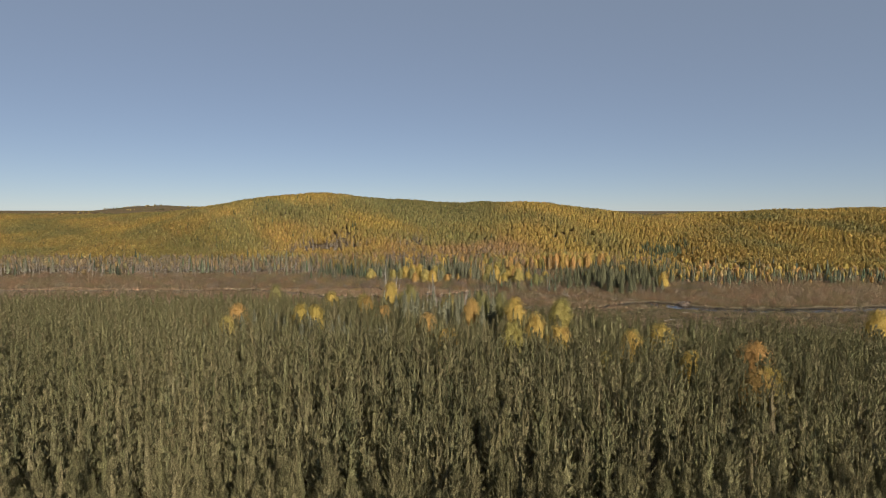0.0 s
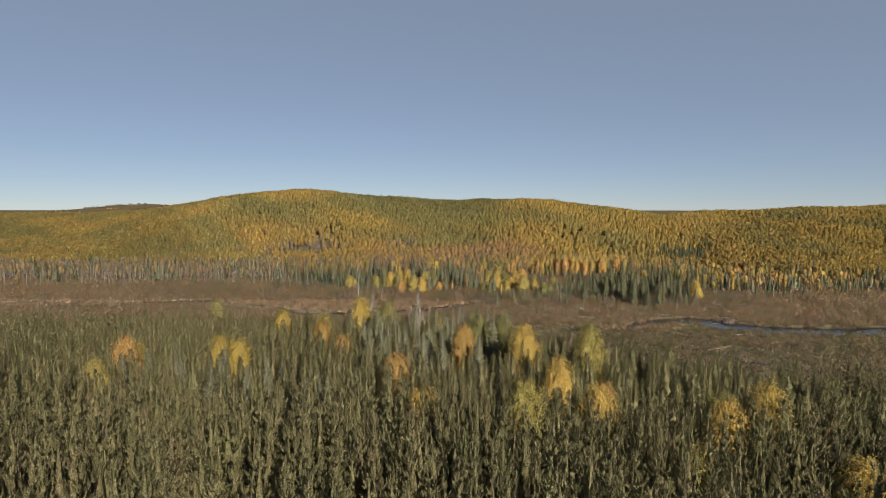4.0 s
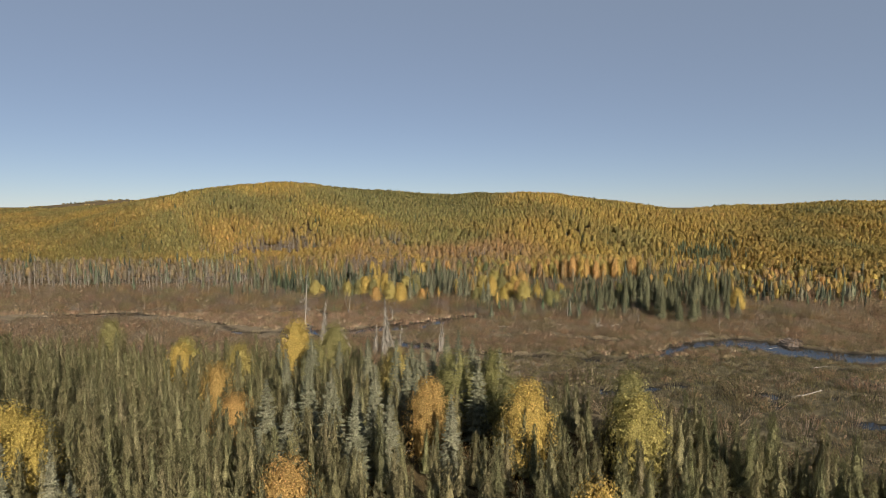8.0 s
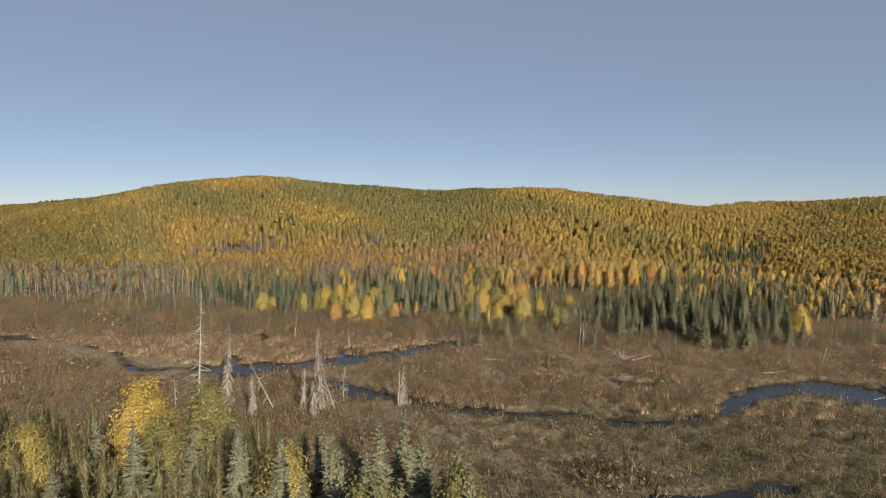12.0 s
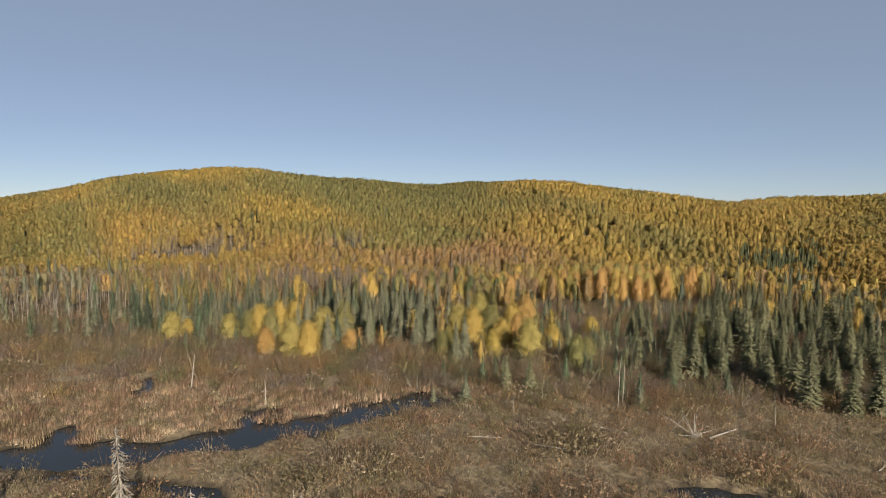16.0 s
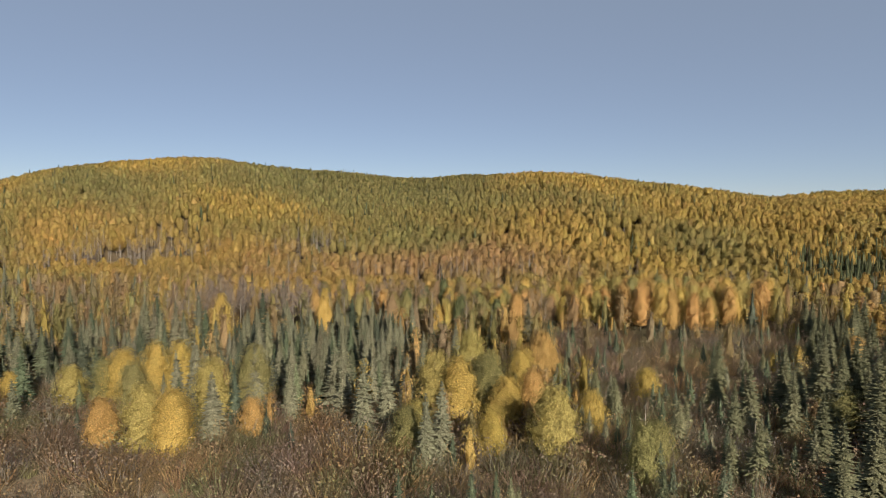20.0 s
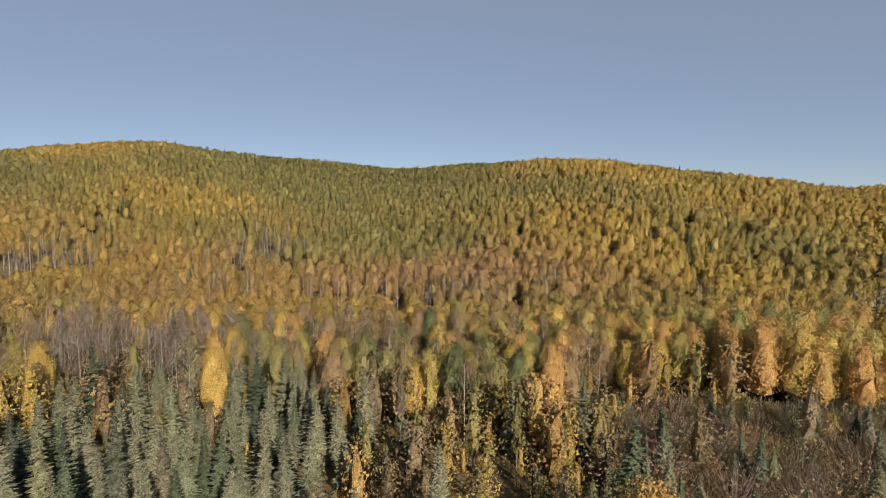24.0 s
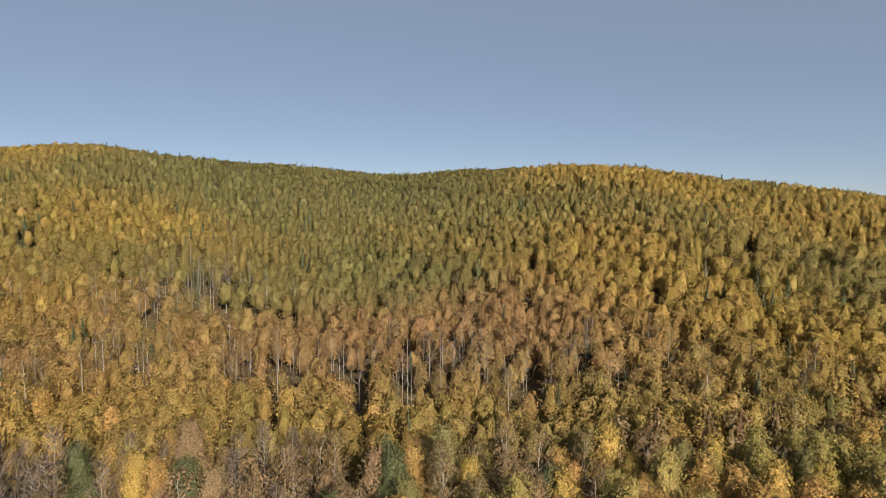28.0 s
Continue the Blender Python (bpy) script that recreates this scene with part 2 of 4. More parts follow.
def wetness(x, y):
    """Above 0 where open water stands."""
    ragged = 1.5 * wave(x, y, 7, 1) + 0.8 * wave(x, y, 2.6, 6)
    w = 3.6 + ragged - 3.4 * smooth((x + 26) / -16) + 6.0 * spot_(x, y, -97, 271, 9, 6) - off_line(x, y, STREAM)
    w = np.maximum(w, 1.7 + 0.6 * ragged - 1.3 * smooth((-6 - x) / 6) + 4.4 * smooth((x - 73) / 14) - off_line(x, y, CREEK))
    w = np.maximum(w, 0.9 + 1.1 * ragged - off_line(x, y, ARM))
    for lines, width in ((POOLS, 0.9), (PERCHED, 0.4)):
        for line in lines:
            w = np.maximum(w, width + 1.4 * ragged - off_line(x, y, line))
    return w


def ground_z(x, y):
    x, y = np.asarray(x, float), np.asarray(y, float)
    yc, zc, yf = CREST_Y(x), CREST_Z(x), FOOT_Y(x)
    u = (y - yf) / (yc - yf)
    hill = (zc + 1.4) * smooth(u)
    back = np.clip((y - yc) / 500, 0, 1)
    hill = np.where(y > yc, (zc + 1.4) + (24 - zc) * smooth(back), hill)
    bump = 18 * np.exp(-((x + 470) / 130) ** 2 - ((y - 985) / 120) ** 2)
    far_bank = 0.5 * smooth((y - FAR_EDGE(x) + 12) / 40)
    near = RISE(y)
    z = 0.45 + hill + bump + far_bank + near
    z = z + 0.25 * wave(x, y, 6, 2) * smooth((np.abs(y - 235) - 10) / 60) + smooth(u * 3) * 0.9 * wave(x, y, 22, 5)
    z = z + 0.12 * wave(x, y, 2.3, 9) + 0.5 * wave(x, y, 1.7, 4) * smooth((x - 10) / 12) * smooth((y - NEAR_EDGE(x)) / 8) * smooth((228 - y) / 5)
    for line in PERCHED:
        flat = smooth((8 - off_line(x, y, line)) / 5)
        z = z * (1 - flat) + flat * (level(line) + 0.45 + 0.15 * wave(x, y, 1.7, 4))
    return np.where((y > 120) & (y < 300), z - 1.2 * smooth(wetness(x, y) / 1.6 + 0.4), z)

# ---- mesh tools ----
def mesh_of(name, verts, tris, mats, mat_index=None, tint=None, layer="tint", normals=None):
    me = bpy.data.meshes.new(name)
    nv, nt_ = len(verts), len(tris)
    me.vertices.add(nv)
    me.loops.add(nt_ * 3)
    me.polygons.add(nt_)
    me.vertices.foreach_set("co", np.ascontiguousarray(verts, np.float32).ravel())
    me.loops.foreach_set("vertex_index", np.ascontiguousarray(tris, np.int32).ravel())
    me.polygons.foreach_set("loop_start", np.arange(0, nt_ * 3, 3, dtype=np.int32))
    if mat_index is not None:
        me.polygons.foreach_set("material_index", np.ascontiguousarray(mat_index, np.int32))
    for m in mats:
        me.materials.append(m)
    if tint is not None:
        at = me.attributes.new(layer, "FLOAT_COLOR", "POINT")
        at.data.foreach_set("color", np.ascontiguousarray(np.c_[tint, np.ones(nv)], np.float32).ravel())
    if normals is not None:
        at = me.attributes.new("crown_normal", "FLOAT_VECTOR", "POINT")
        at.data.foreach_set("vector", np.ascontiguousarray(normals, np.float32).ravel())
    me.polygons.foreach_set("use_smooth", np.zeros(nt_, bool))
    me.update()
    return me


def join(*pieces):
    V, F, M, n = [], [], [], 0
    for v, f, m in pieces:
        V.append(v)
        F.append(f + n)
        M.append(np.full(len(f), m) if np.isscalar(m) else m)
        n += len(v)
    return np.concatenate(V), np.concatenate(F), np.concatenate(M)


def unit(v):
    return v / np.maximum(np.linalg.norm(v, axis=-1, keepdims=True), 1e-9)


def crown_normals(v, rng, up=1.0, lump=0.3, grain=0.15, f=None, leafy=0.5):
    """Leaves turn to the light with the round of their crown, its bunches and their own tilt."""
    lo, hi = v[:, 2].min(), v[:, 2].max()
    mid = lo + 0.3 * (hi - lo)
    R = max(np.quantile(np.hypot(v[:, 0], v[:, 1]), 0.85), 0.2)
    H = max(hi - mid, 0.3)
    g = unit(np.c_[v[:, :2] / R, (v[:, 2] - mid) * R / H ** 2] + [0, 0, up])
    k = rng.normal(size=(3, 3)) * 6 / max(R, 0.8)
    n = unit(g + lump * np.sin(v @ k + rng.random(3) * 6.283) + grain * rng.normal(size=v.shape))
    if f is None:
        return n
    own = unit(np.cross(v[f[:, 1]] - v[f[:, 0]], v[f[:, 2]] - v[f[:, 0]]))
    own = own * np.where((own * g[f[:, 0]]).sum(1) < 0, -1, 1)[:, None]
    tilt = np.zeros_like(v)
    for c in range(3):
        np.add.at(tilt, f[:, c], own)
    return unit(n * (1 - leafy) + leafy * unit(tilt))


def blades(p, d, length, width, rng, mat=0, out=None):
    """Flat leaf-shaped sprays from p along d, turned at random about their axis, or facing out."""
    n = len(p)
    d = unit(d)
    face = rng.normal(size=(n, 3)) * (1 if out is None else 0.45) + (0 if out is None else out)
    side = unit(np.cross(d, face))
    L, W = np.reshape(length, (-1, 1)), np.reshape(width, (-1, 1))
    v = np.stack([p, p + d * L * 0.55 + side * W / 2, p + d * L, p + d * L * 0.55 - side * W / 2], 1).reshape(-1, 3)
    f = (np.array([[0, 1, 2], [0, 2, 3]])[None] + 4 * np.arange(n)[:, None, None]).reshape(-1, 3)
    return v, f, mat


def sprays(p, d, length, width, rng, mat=0, out=None):
    """Thin pointed needles or blades, one triangle each."""
    n = len(p)
    d = unit(d)
    face = rng.normal(size=(n, 3)) * (1 if out is None else 0.4) + (0 if out is None else out)
    side = unit(np.cross(d, face))
    L, W = np.reshape(length, (-1, 1)), np.reshape(width, (-1, 1))
    v = np.stack([p - side * W / 2, p + side * W / 2, p + d * L], 1).reshape(-1, 3)
    return v, np.arange(3 * n).reshape(-1, 3), mat


def leaves(p, size, rng, mat=0, out=None, order=1.0):
    """Single small leaf clumps; out: the way they tend to face."""
    n = len(p)
    nrm = rng.normal(size=(n, 3)) * 0.4
    if out is not None:
        nrm = nrm + unit(out) * order
    nrm = unit(nrm)
    a = unit(np.cross(nrm, rng.normal(size=(n, 3))))
    b = np.cross(nrm, a)
    s = np.reshape(size, (-1, 1))
    v = np.stack([p - a * s * 0.5, p + b * s * 0.55, p + a * s * 0.5 - b * s * 0.15], 1).reshape(-1, 3)
    return v, np.arange(3 * n).reshape(-1, 3), mat


def stick(a, b, r0, r1, sides=4, mat=1):
    a, b = np.asarray(a, float), np.asarray(b, float)
    d = unit(b - a)
    s = unit(np.cross(d, [0.31, 0.95, 0.05]))
    t = np.cross(d, s)
    ang = np.arange(sides) * 2 * np.pi / sides
    ring = np.cos(ang)[:, None] * s + np.sin(ang)[:, None] * t
    v = np.concatenate([a + ring * r0, b + ring * r1])
    f = []
    for i in range(sides):
        j = (i + 1) % sides
        f += [[i, j, sides + j], [i, sides + j, sides + i]]
    return v, np.array(f), mat


OCTA = (np.array([(1, 0, 0), (0, 1, 0), (-1, 0, 0), (0, -1, 0), (0, 0, 1), (0, 0, -1)], float),
        np.array([(0, 1, 4), (1, 2, 4), (2, 3, 4), (3, 0, 4), (1, 0, 5), (2, 1, 5), (3, 2, 5), (0, 3, 5)]))
_ico = bmesh.new()
bmesh.ops.create_icosphere(_ico, subdivisions=1, radius=1)
ICOSA = (np.array([v.co[:] for v in _ico.verts]), np.array([[v.index for v in f.verts] for f in _ico.faces]))
_ico.free()


def lumps(c, rad, rng, solid=OCTA, rough=0.3, tall=1.15, mat=0):
    """Uneven leaf masses round the centres c."""
    sv, sf = solid
    n = len(c)
    a = rng.random(n) * 6.283
    x = sv[None, :, 0] * np.cos(a)[:, None] - sv[None, :, 1] * np.sin(a)[:, None]
    y = sv[None, :, 0] * np.sin(a)[:, None] + sv[None, :, 1] * np.cos(a)[:, None]
    v = np.stack([x, y, np.broadcast_to(sv[None, :, 2], x.shape) * tall], 2)
    v = v * np.reshape(rad, (-1, 1, 1)) * (1 + rough * rng.normal(size=(n, len(sv), 1))) + np.asarray(c)[:, None]
    f = sf[None] + len(sv) * np.arange(n)[:, None, None]
    return v.reshape(-1, 3), f.reshape(-1, 3), mat


def spire(rng, h, r, low, rings=5, sides=6, rough=0.25, mat=0):
    """Uneven tapering core of a conifer's crown."""
    V = []
    for i in range(rings):
        u = i / rings
        th = (np.arange(sides) + 0.5 * (i % 2)) * 2 * np.pi / sides
        q = r * (1 - u) ** 0.95 * (1 + rough * 1.5 * rng.uniform(-1, 1, sides))
        V.append(np.stack([q * np.cos(th), q * np.sin(th), h * (low + (0.97 - low) * u) + 0.15 * rng.normal(size=sides)], 1))
    V.append(np.array([[0, 0, h]]))
    F = []
    for i in range(rings - 1):
        for k in range(sides):
            m_ = (k + 1) % sides
            F += [[i * sides + k, i * sides + m_, i * sides + sides + m_], [i * sides + k, i * sides + sides + m_, i * sides + sides + k]]
    F += [[(rings - 1) * sides + k, (rings - 1) * sides + (k + 1) % sides, rings * sides] for k in range(sides)]
    return np.concatenate(V), np.array(F), mat


def crown_of(*pieces):
    v, f, m = join(*pieces)
    return v, f, 0


# ---- tree shapes (all about 1 unit high, scaled where they stand) ----
def pine_shape(rng, n, h=9.0, r=1.05, cone=0.0):
    """Young pine: a narrow column of short upswept branches, each tipped with a brush of shoots."""
    nb = max(16, n // 8)
    ub = 0.1 + 0.88 * (np.arange(nb) + rng.random(nb)) / nb
    tb = np.arange(nb) * 2.4 + rng.normal(size=nb) * 0.5
    rb = r * ((1 - cone) * np.clip((1.03 - ub) * 2.3, 0, 1) ** 0.75 + cone * 1.1 * (1.03 - ub) ** 0.85) * (0.65 + 0.35 * smooth(ub / 0.3)) * rng.uniform(0.65, 1.08, nb)
    k = rng.integers(0, nb, n)
    k[:6] = nb - 1
    u, th = ub[k], tb[k] + rng.normal(size=n) * 0.28
    out = np.stack([np.cos(th), np.sin(th), 0 * th], 1)
    p = out * (rb[k] * rng.uniform(0.45, 0.9, n))[:, None]
    p[:, 2] = u * h - 0.35 + 0.35 * rng.random(n) * h / 9
    d = out * (0.85 - 0.5 * u[:, None]) + np.array([0, 0, 1.0]) * (0.75 + 0.5 * u[:, None]) + rng.normal(size=(n, 3)) * 0.22
    q = math.sqrt(600 / n)
    leaf = sprays(p, d, rng.uniform(0.28, 0.6, n) * (0.7 + 0.3 * q) * h / 9, 0.1 * q, rng, 0, out + [0, 0, 0.2])
    leaf = crown_of(spire(rng, h * 0.93, r * (0.56 - 0.08 * cone), 0.08, 6 if n < 200 else 9, 5 if n < 200 else 6, 0.3), leaf)
    return leaf, stick((0, 0, -0.6), (0, 0, h * 0.5), 0.11, 0.06, 3)


def spruce_shape(rng, tiers, per, h=12.0, r=1.35, power=1.0, solid_core=True, thin=1.0):
    """Spruce: drooping sprays in whorls about a straight stem."""
    P, D, L, W = [], [], [], []
    for i in range(tiers):
        u = 0.06 + 0.93 * (i + rng.random() * 0.5) / tiers
        reach = r * (1 - u) ** power * rng.uniform(0.8, 1.12) + 0.12
        n = max(3, int(per * (0.55 + 0.6 * (1 - u))))
        th = (np.arange(n) + rng.random(n) * 0.8) * 2 * np.pi / n
        k = reach * rng.uniform(0.75, 1.15, n)
        P.append(np.stack([0 * th, 0 * th, u * h + 0.2 * rng.random(n)], 1))
        D.append(np.stack([np.cos(th), np.sin(th), -0.42 + 0.5 * u + rng.normal(size=n) * 0.12], 1))
        L.append(k)
        W.append(thin * (0.16 + 0.36 * k * (14 / max(per, 6)) ** 0.5))
    leaf = blades(np.concatenate(P), np.concatenate(D), np.concatenate(L), np.concatenate(W), rng, 0)
    # sprays face up and down rather than every way
    v = leaf[0].reshape(-1, 4, 3)
    mid = (v[:, 1] + v[:, 3]) / 2
    w = np.linalg.norm(v[:, 1] - v[:, 3], axis=1)[:, None] / 2
    side = unit(np.cross(v[:, 2] - v[:, 0], [0, 0, 1.0]) + 0.25 * rng.normal(size=(len(v), 3)))
    v[:, 1], v[:, 3] = mid + side * w - [0, 0, 0.12], mid - side * w - [0, 0, 0.12]
    if not solid_core:
        return (v.reshape(-1, 3), leaf[1], 0), stick((0, 0, -0.6), (0, 0, h), 0.16, 0.03, 5)
    core = spire(rng, h * 0.97, r * (0.42 if tiers > 20 else 0.45), 0.05, 12 if tiers > 20 else 6, 8 if tiers > 20 else 5, 0.3)
    return crown_of(core, (v.reshape(-1, 3), leaf[1], 0)), stick((0, 0, -0.6), (0, 0, h * 0.5), 0.14, 0.08, 5)


def ovoid(u, blunt=0.0):
    """Outline of a leafy crown from its foot (0) to its tip (1)."""
    tall = np.sqrt(np.clip(1 - ((u - 0.42) / 0.6) ** 2, 0.01, 1)) * (1.2 - 0.5 * u)
    return tall * (1 - blunt) + blunt * np.sqrt(np.clip(1 - ((u - 0.52) / 0.54) ** 2, 0.01, 1))


def shell(rng, h, r, low, rings, sides, rough=0.22, lobe=0.16, mat=0, blunt=0.0):
    """Ragged, lobed leaf mass of one crown: every facet a bunch of leaves."""
    ph = rng.random(4) * 6.283
    V = [np.array([[0, 0, h * (low - 0.02)]])]
    step = h * (0.98 - low) / rings
    for i in range(rings):
        u = (i + 0.4) / (rings - 0.2)
        th = (np.arange(sides) + 0.5 * (i % 2) + rng.uniform(-0.3, 0.3, sides)) * 2 * np.pi / sides
        q = r * ovoid(u, blunt) * (1 + lobe * np.sin(2 * th + ph[0] + 5 * u) + lobe * np.sin(3 * th + ph[1] - 9 * u) + 0.6 * lobe * np.sin(5 * th + ph[2] + 17 * u) + rough * rng.uniform(-1, 1, sides))
        V.append(np.stack([q * np.cos(th), q * np.sin(th), h * (low + (0.98 - low) * u) + 0.45 * step * rng.uniform(-1, 1, sides)], 1))
    V.append(np.array([[0.1 * rng.normal(), 0.1 * rng.normal(), h]]))
    F = [[0, 1 + (k + 1) % sides, 1 + k] for k in range(sides)]
    for i in range(rings - 1):
        a = 1 + i * sides
        for k in range(sides):
            m_ = (k + 1) % sides
            F += [[a + k, a + m_, a + sides + m_], [a + k, a + sides + m_, a + sides + k]]
    a = 1 + (rings - 1) * sides
    F += [[a + k, a + (k + 1) % sides, a + sides] for k in range(sides)]
    return np.concatenate(V), np.array(F), mat


def broadleaf_shape(rng, n, h=11.0, r=1.9, low=0.2, size=0.3, limbs=5, bunches=40, core=0.0, tight=0.6, lobe=0.16, mesh=(4, 6), blunt=0.0):
    """Birch or aspen: pale stem and thin limbs, leaves in bunches with gaps between; core: an inner leaf mass."""
    def inside(count, inner):
        u = rng.random(count) ** 0.9
        th = rng.random(count) * 6.283
        k = r * ovoid(u, blunt) * np.sqrt(rng.uniform(inner, 1.0, count))
        return np.stack([k * np.cos(th), k * np.sin(th), h * (low + (0.97 - low) * u)], 1), u
    c, cu = inside(bunches, 0.25)
    p, u = inside(n, 0.1 if core < 0.3 else core ** 2 * 0.85)
    near = np.argmin(((p[:, None] - c[None]) ** 2).sum(2), 1)
    p = (1 - tight) * p + tight * c[near] + rng.normal(size=(n, 3)) * r * 0.09
    o = p * [1, 1, 0] + (p - c[near]) * 1.2
    leaf = leaves(p, size * rng.uniform(0.6, 1.35, n), rng, 0, unit(o) + np.array([0, 0, 1]) * (0.2 + 0.8 * u[:, None] ** 2))
    if core:
        leaf = crown_of(shell(rng, h * 0.93, r * core, low, *mesh, 0.16, lobe, blunt=blunt), leaf)
    bits = [stick((0, 0, -0.6), (0.15 * rng.normal(), 0.15 * rng.normal(), h * (0.9 if limbs else 0.4)), 0.1, 0.025, 5 if limbs else 3)]
    for i in range(limbs):
        j = rng.integers(0, bunches)
        bits.append(stick((0, 0, c[j, 2] * rng.uniform(0.6, 0.85)), c[j], 0.04, 0.012, 3))
    return leaf, join(*bits)


def bare_shape(rng, h=10.0, limbs=16, r=1.6, droop=0.0, low=0.3, thick=0.1, twigs=0):
    """A leafless tree: stem with thin rising or sagging limbs, each forked."""
    bits = [stick((0, 0, -0.6), (0, 0, h), thick, 0.015, 5)]
    for i in range(limbs):
        u = rng.uniform(low, 0.96)
        th = rng.random() * 6.283
        L = r * (1.08 - u) ** 0.7 * rng.uniform(0.6, 1.2)
        a = np.array([0, 0, u * h])
        b = a + L * np.array([math.cos(th), math.sin(th), (0.75 if droop == 0 else -droop) + 0.2 * rng.normal()])
        bits.append(stick(a, b, thick * 0.35, 0.012, 3))
        for e in range(2):
            m_ = a + (b - a) * rng.uniform(0.4, 0.8)
            bits.append(stick(m_, m_ + L * 0.45 * unit(np.array([math.cos(th + rng.normal()), math.sin(th + rng.normal()), (0.8 if droop == 0 else -droop)])), thick * 0.2, 0.01, 3))
    if twigs:
        u = rng.uniform(low, 1, twigs)
        th = rng.random(twigs) * 6.283
        o = np.stack([np.cos(th), np.sin(th), 0 * th], 1)
        p = o * (r * (1.08 - u) ** 0.7 * np.sqrt(rng.random(twigs)))[:, None] + np.c_[0 * u, 0 * u, u * h + 0.3]
        bits.append(sprays(p, o * 0.7 + [0, 0, 0.9] + 0.35 * rng.normal(size=(twigs, 3)), rng.uniform(0.6, 1.3, twigs), 0.07, rng, 0))
    return join(*bits)


def shrub_shape(rng, n, twigs, r=1.0, h=1.6, size=0.2):
    """Low willow or birch shrub: leaf bits over upright twigs."""
    th = rng.random(n) * 6.283
    k = np.sqrt(rng.random(n)) * r
    z = h * (0.2 + 0.8 * rng.random(n) ** 0.6) * (1 - 0.5 * (k / r) ** 2)
    leaf = leaves(np.stack([k * np.cos(th), k * np.sin(th), z], 1), size * rng.uniform(0.6, 1.4, n), rng, 0, np.stack([np.cos(th), np.sin(th), 0 * th + 0.8], 1), 0.6)
    th = rng.random(twigs) * 6.283
    o = np.stack([np.cos(th), np.sin(th), 0 * th], 1)
    d = o * rng.uniform(0.2, 0.9, (twigs, 1)) + [0, 0, 1] + rng.normal(size=(twigs, 3)) * 0.12
    tw = sprays(o * r * 0.75 * np.sqrt(rng.random((twigs, 1))) - [0, 0, 0.1], d, h * rng.uniform(0.45, 1.05, twigs), 0.09, rng, 0, o + [0, 0, 0.5])
    return leaf, tw


def reed_shape(rng, n, r=0.8, h=1.9):
    th = rng.random(n) * 6.283
    k = np.sqrt(rng.random(n)) * r
    p = np.stack([k * np.cos(th), k * np.sin(th), 0 * k - 0.15], 1)
    d = np.stack([0.16 * rng.normal(size=n), 0.16 * rng.normal(size=n), np.ones(n)], 1)
    return sprays(p, d, h * rng.uniform(0.65, 1.1, n), 0.07 * h ** 0.5, rng, 0, p * [1, 1, 0] + [0.2, -0.4, 0.3])


def scatter(name, shapes, x, y, z, scale, tint, mats, label, category, rng, wide=0.12, up=1.0, leafy=0.4, kind="stuff"):
    """Very many plants as one joined mesh: each turned and sized, with its own hue."""
    x, y, z, scale, tint = (np.asarray(q, float) for q in (x, y, z, scale, tint))
    which = rng.integers(0, len(shapes), len(x))
    V, F, M, T, N, n0 = [], [], [], [], [], 0
    for i, (v, f, m) in enumerate(shapes):
        idx = np.nonzero(which == i)[0]
        if not len(idx):
            continue
        n, nv = len(idx), len(v)
        a = rng.random(n) * 6.283
        c, s = np.cos(a)[:, None], np.sin(a)[:, None]
        sc = scale[idx][:, None]
        w = sc * (1 + wide * rng.normal(size=(n, 1)))
        P = np.stack([(v[None, :, 0] * c - v[None, :, 1] * s) * w + x[idx][:, None],
                      (v[None, :, 0] * s + v[None, :, 1] * c) * w + y[idx][:, None],
                      v[None, :, 2] * sc + z[idx][:, None]], 2)
        V.append(P.reshape(-1, 3))
        F.append((f[None] + (n0 + nv * np.arange(n))[:, None, None]).reshape(-1, 3))
        M.append(np.tile(m, n))
        T.append(np.repeat(tint[idx], nv, 0))
        q = crown_normals(v, rng, up, f=f, leafy=leafy)
        N.append(np.stack([q[None, :, 0] * c - q[None, :, 1] * s, q[None, :, 0] * s + q[None, :, 1] * c, np.broadcast_to(q[None, :, 2], (n, nv))], 2).reshape(-1, 3))
        n0 += n * nv
    ob = new(name, mesh_of(name, np.concatenate(V), np.concatenate(F), mats, np.concatenate(M), np.concatenate(T), normals=np.concatenate(N)))
    return tagged(ob, label, category, "", kind)


def spots(rng, x0, x1, y0, y1, gap, keep):
    """Jittered grid points in a box that pass keep(x, y) (a chance in 0..1)."""
    gx, gy = np.meshgrid(np.arange(x0, x1, gap), np.arange(y0, y1, gap))
    x = (gx + (rng.random(gx.shape) - 0.5) * gap * 0.95).ravel()
    y = (gy + (rng.random(gx.shape) - 0.5) * gap * 0.95).ravel()
    ok = rng.random(len(x)) < keep(x, y)
    return x[ok], y[ok]


def drift(x, y, count, size, strength):
    """Weights that favour one hue or another by neighbourhood."""
    return np.stack([np.exp(strength * wave(x, y, size, 3.1 + 2.7 * i)) for i in range(count)], 1)


def hues(rng, n, choices, weights, spread=0.1, blend=0.0):
    """A base colour for each plant, drawn from a palette and varied."""
    c = np.array(choices, float)
    w = np.asarray(weights, float)
    if w.ndim == 1:
        w = np.tile(w, (n, 1))
    w = np.cumsum(w / w.sum(1, keepdims=True), 1)
    k = (rng.random((n, 1)) > w[:, :-1]).sum(1) if w.shape[1] > 1 else np.zeros(n, int)
    w = np.diff(np.c_[np.zeros(n), w], axis=1)
    t = (c[k] * (1 - blend) + (w @ c) * blend) * np.exp(rng.normal(size=(n, 1)) * spread) * np.exp(rng.normal(size=(n, 3)) * spread * 0.3)
    return np.clip(t, 0.005, 0.9)


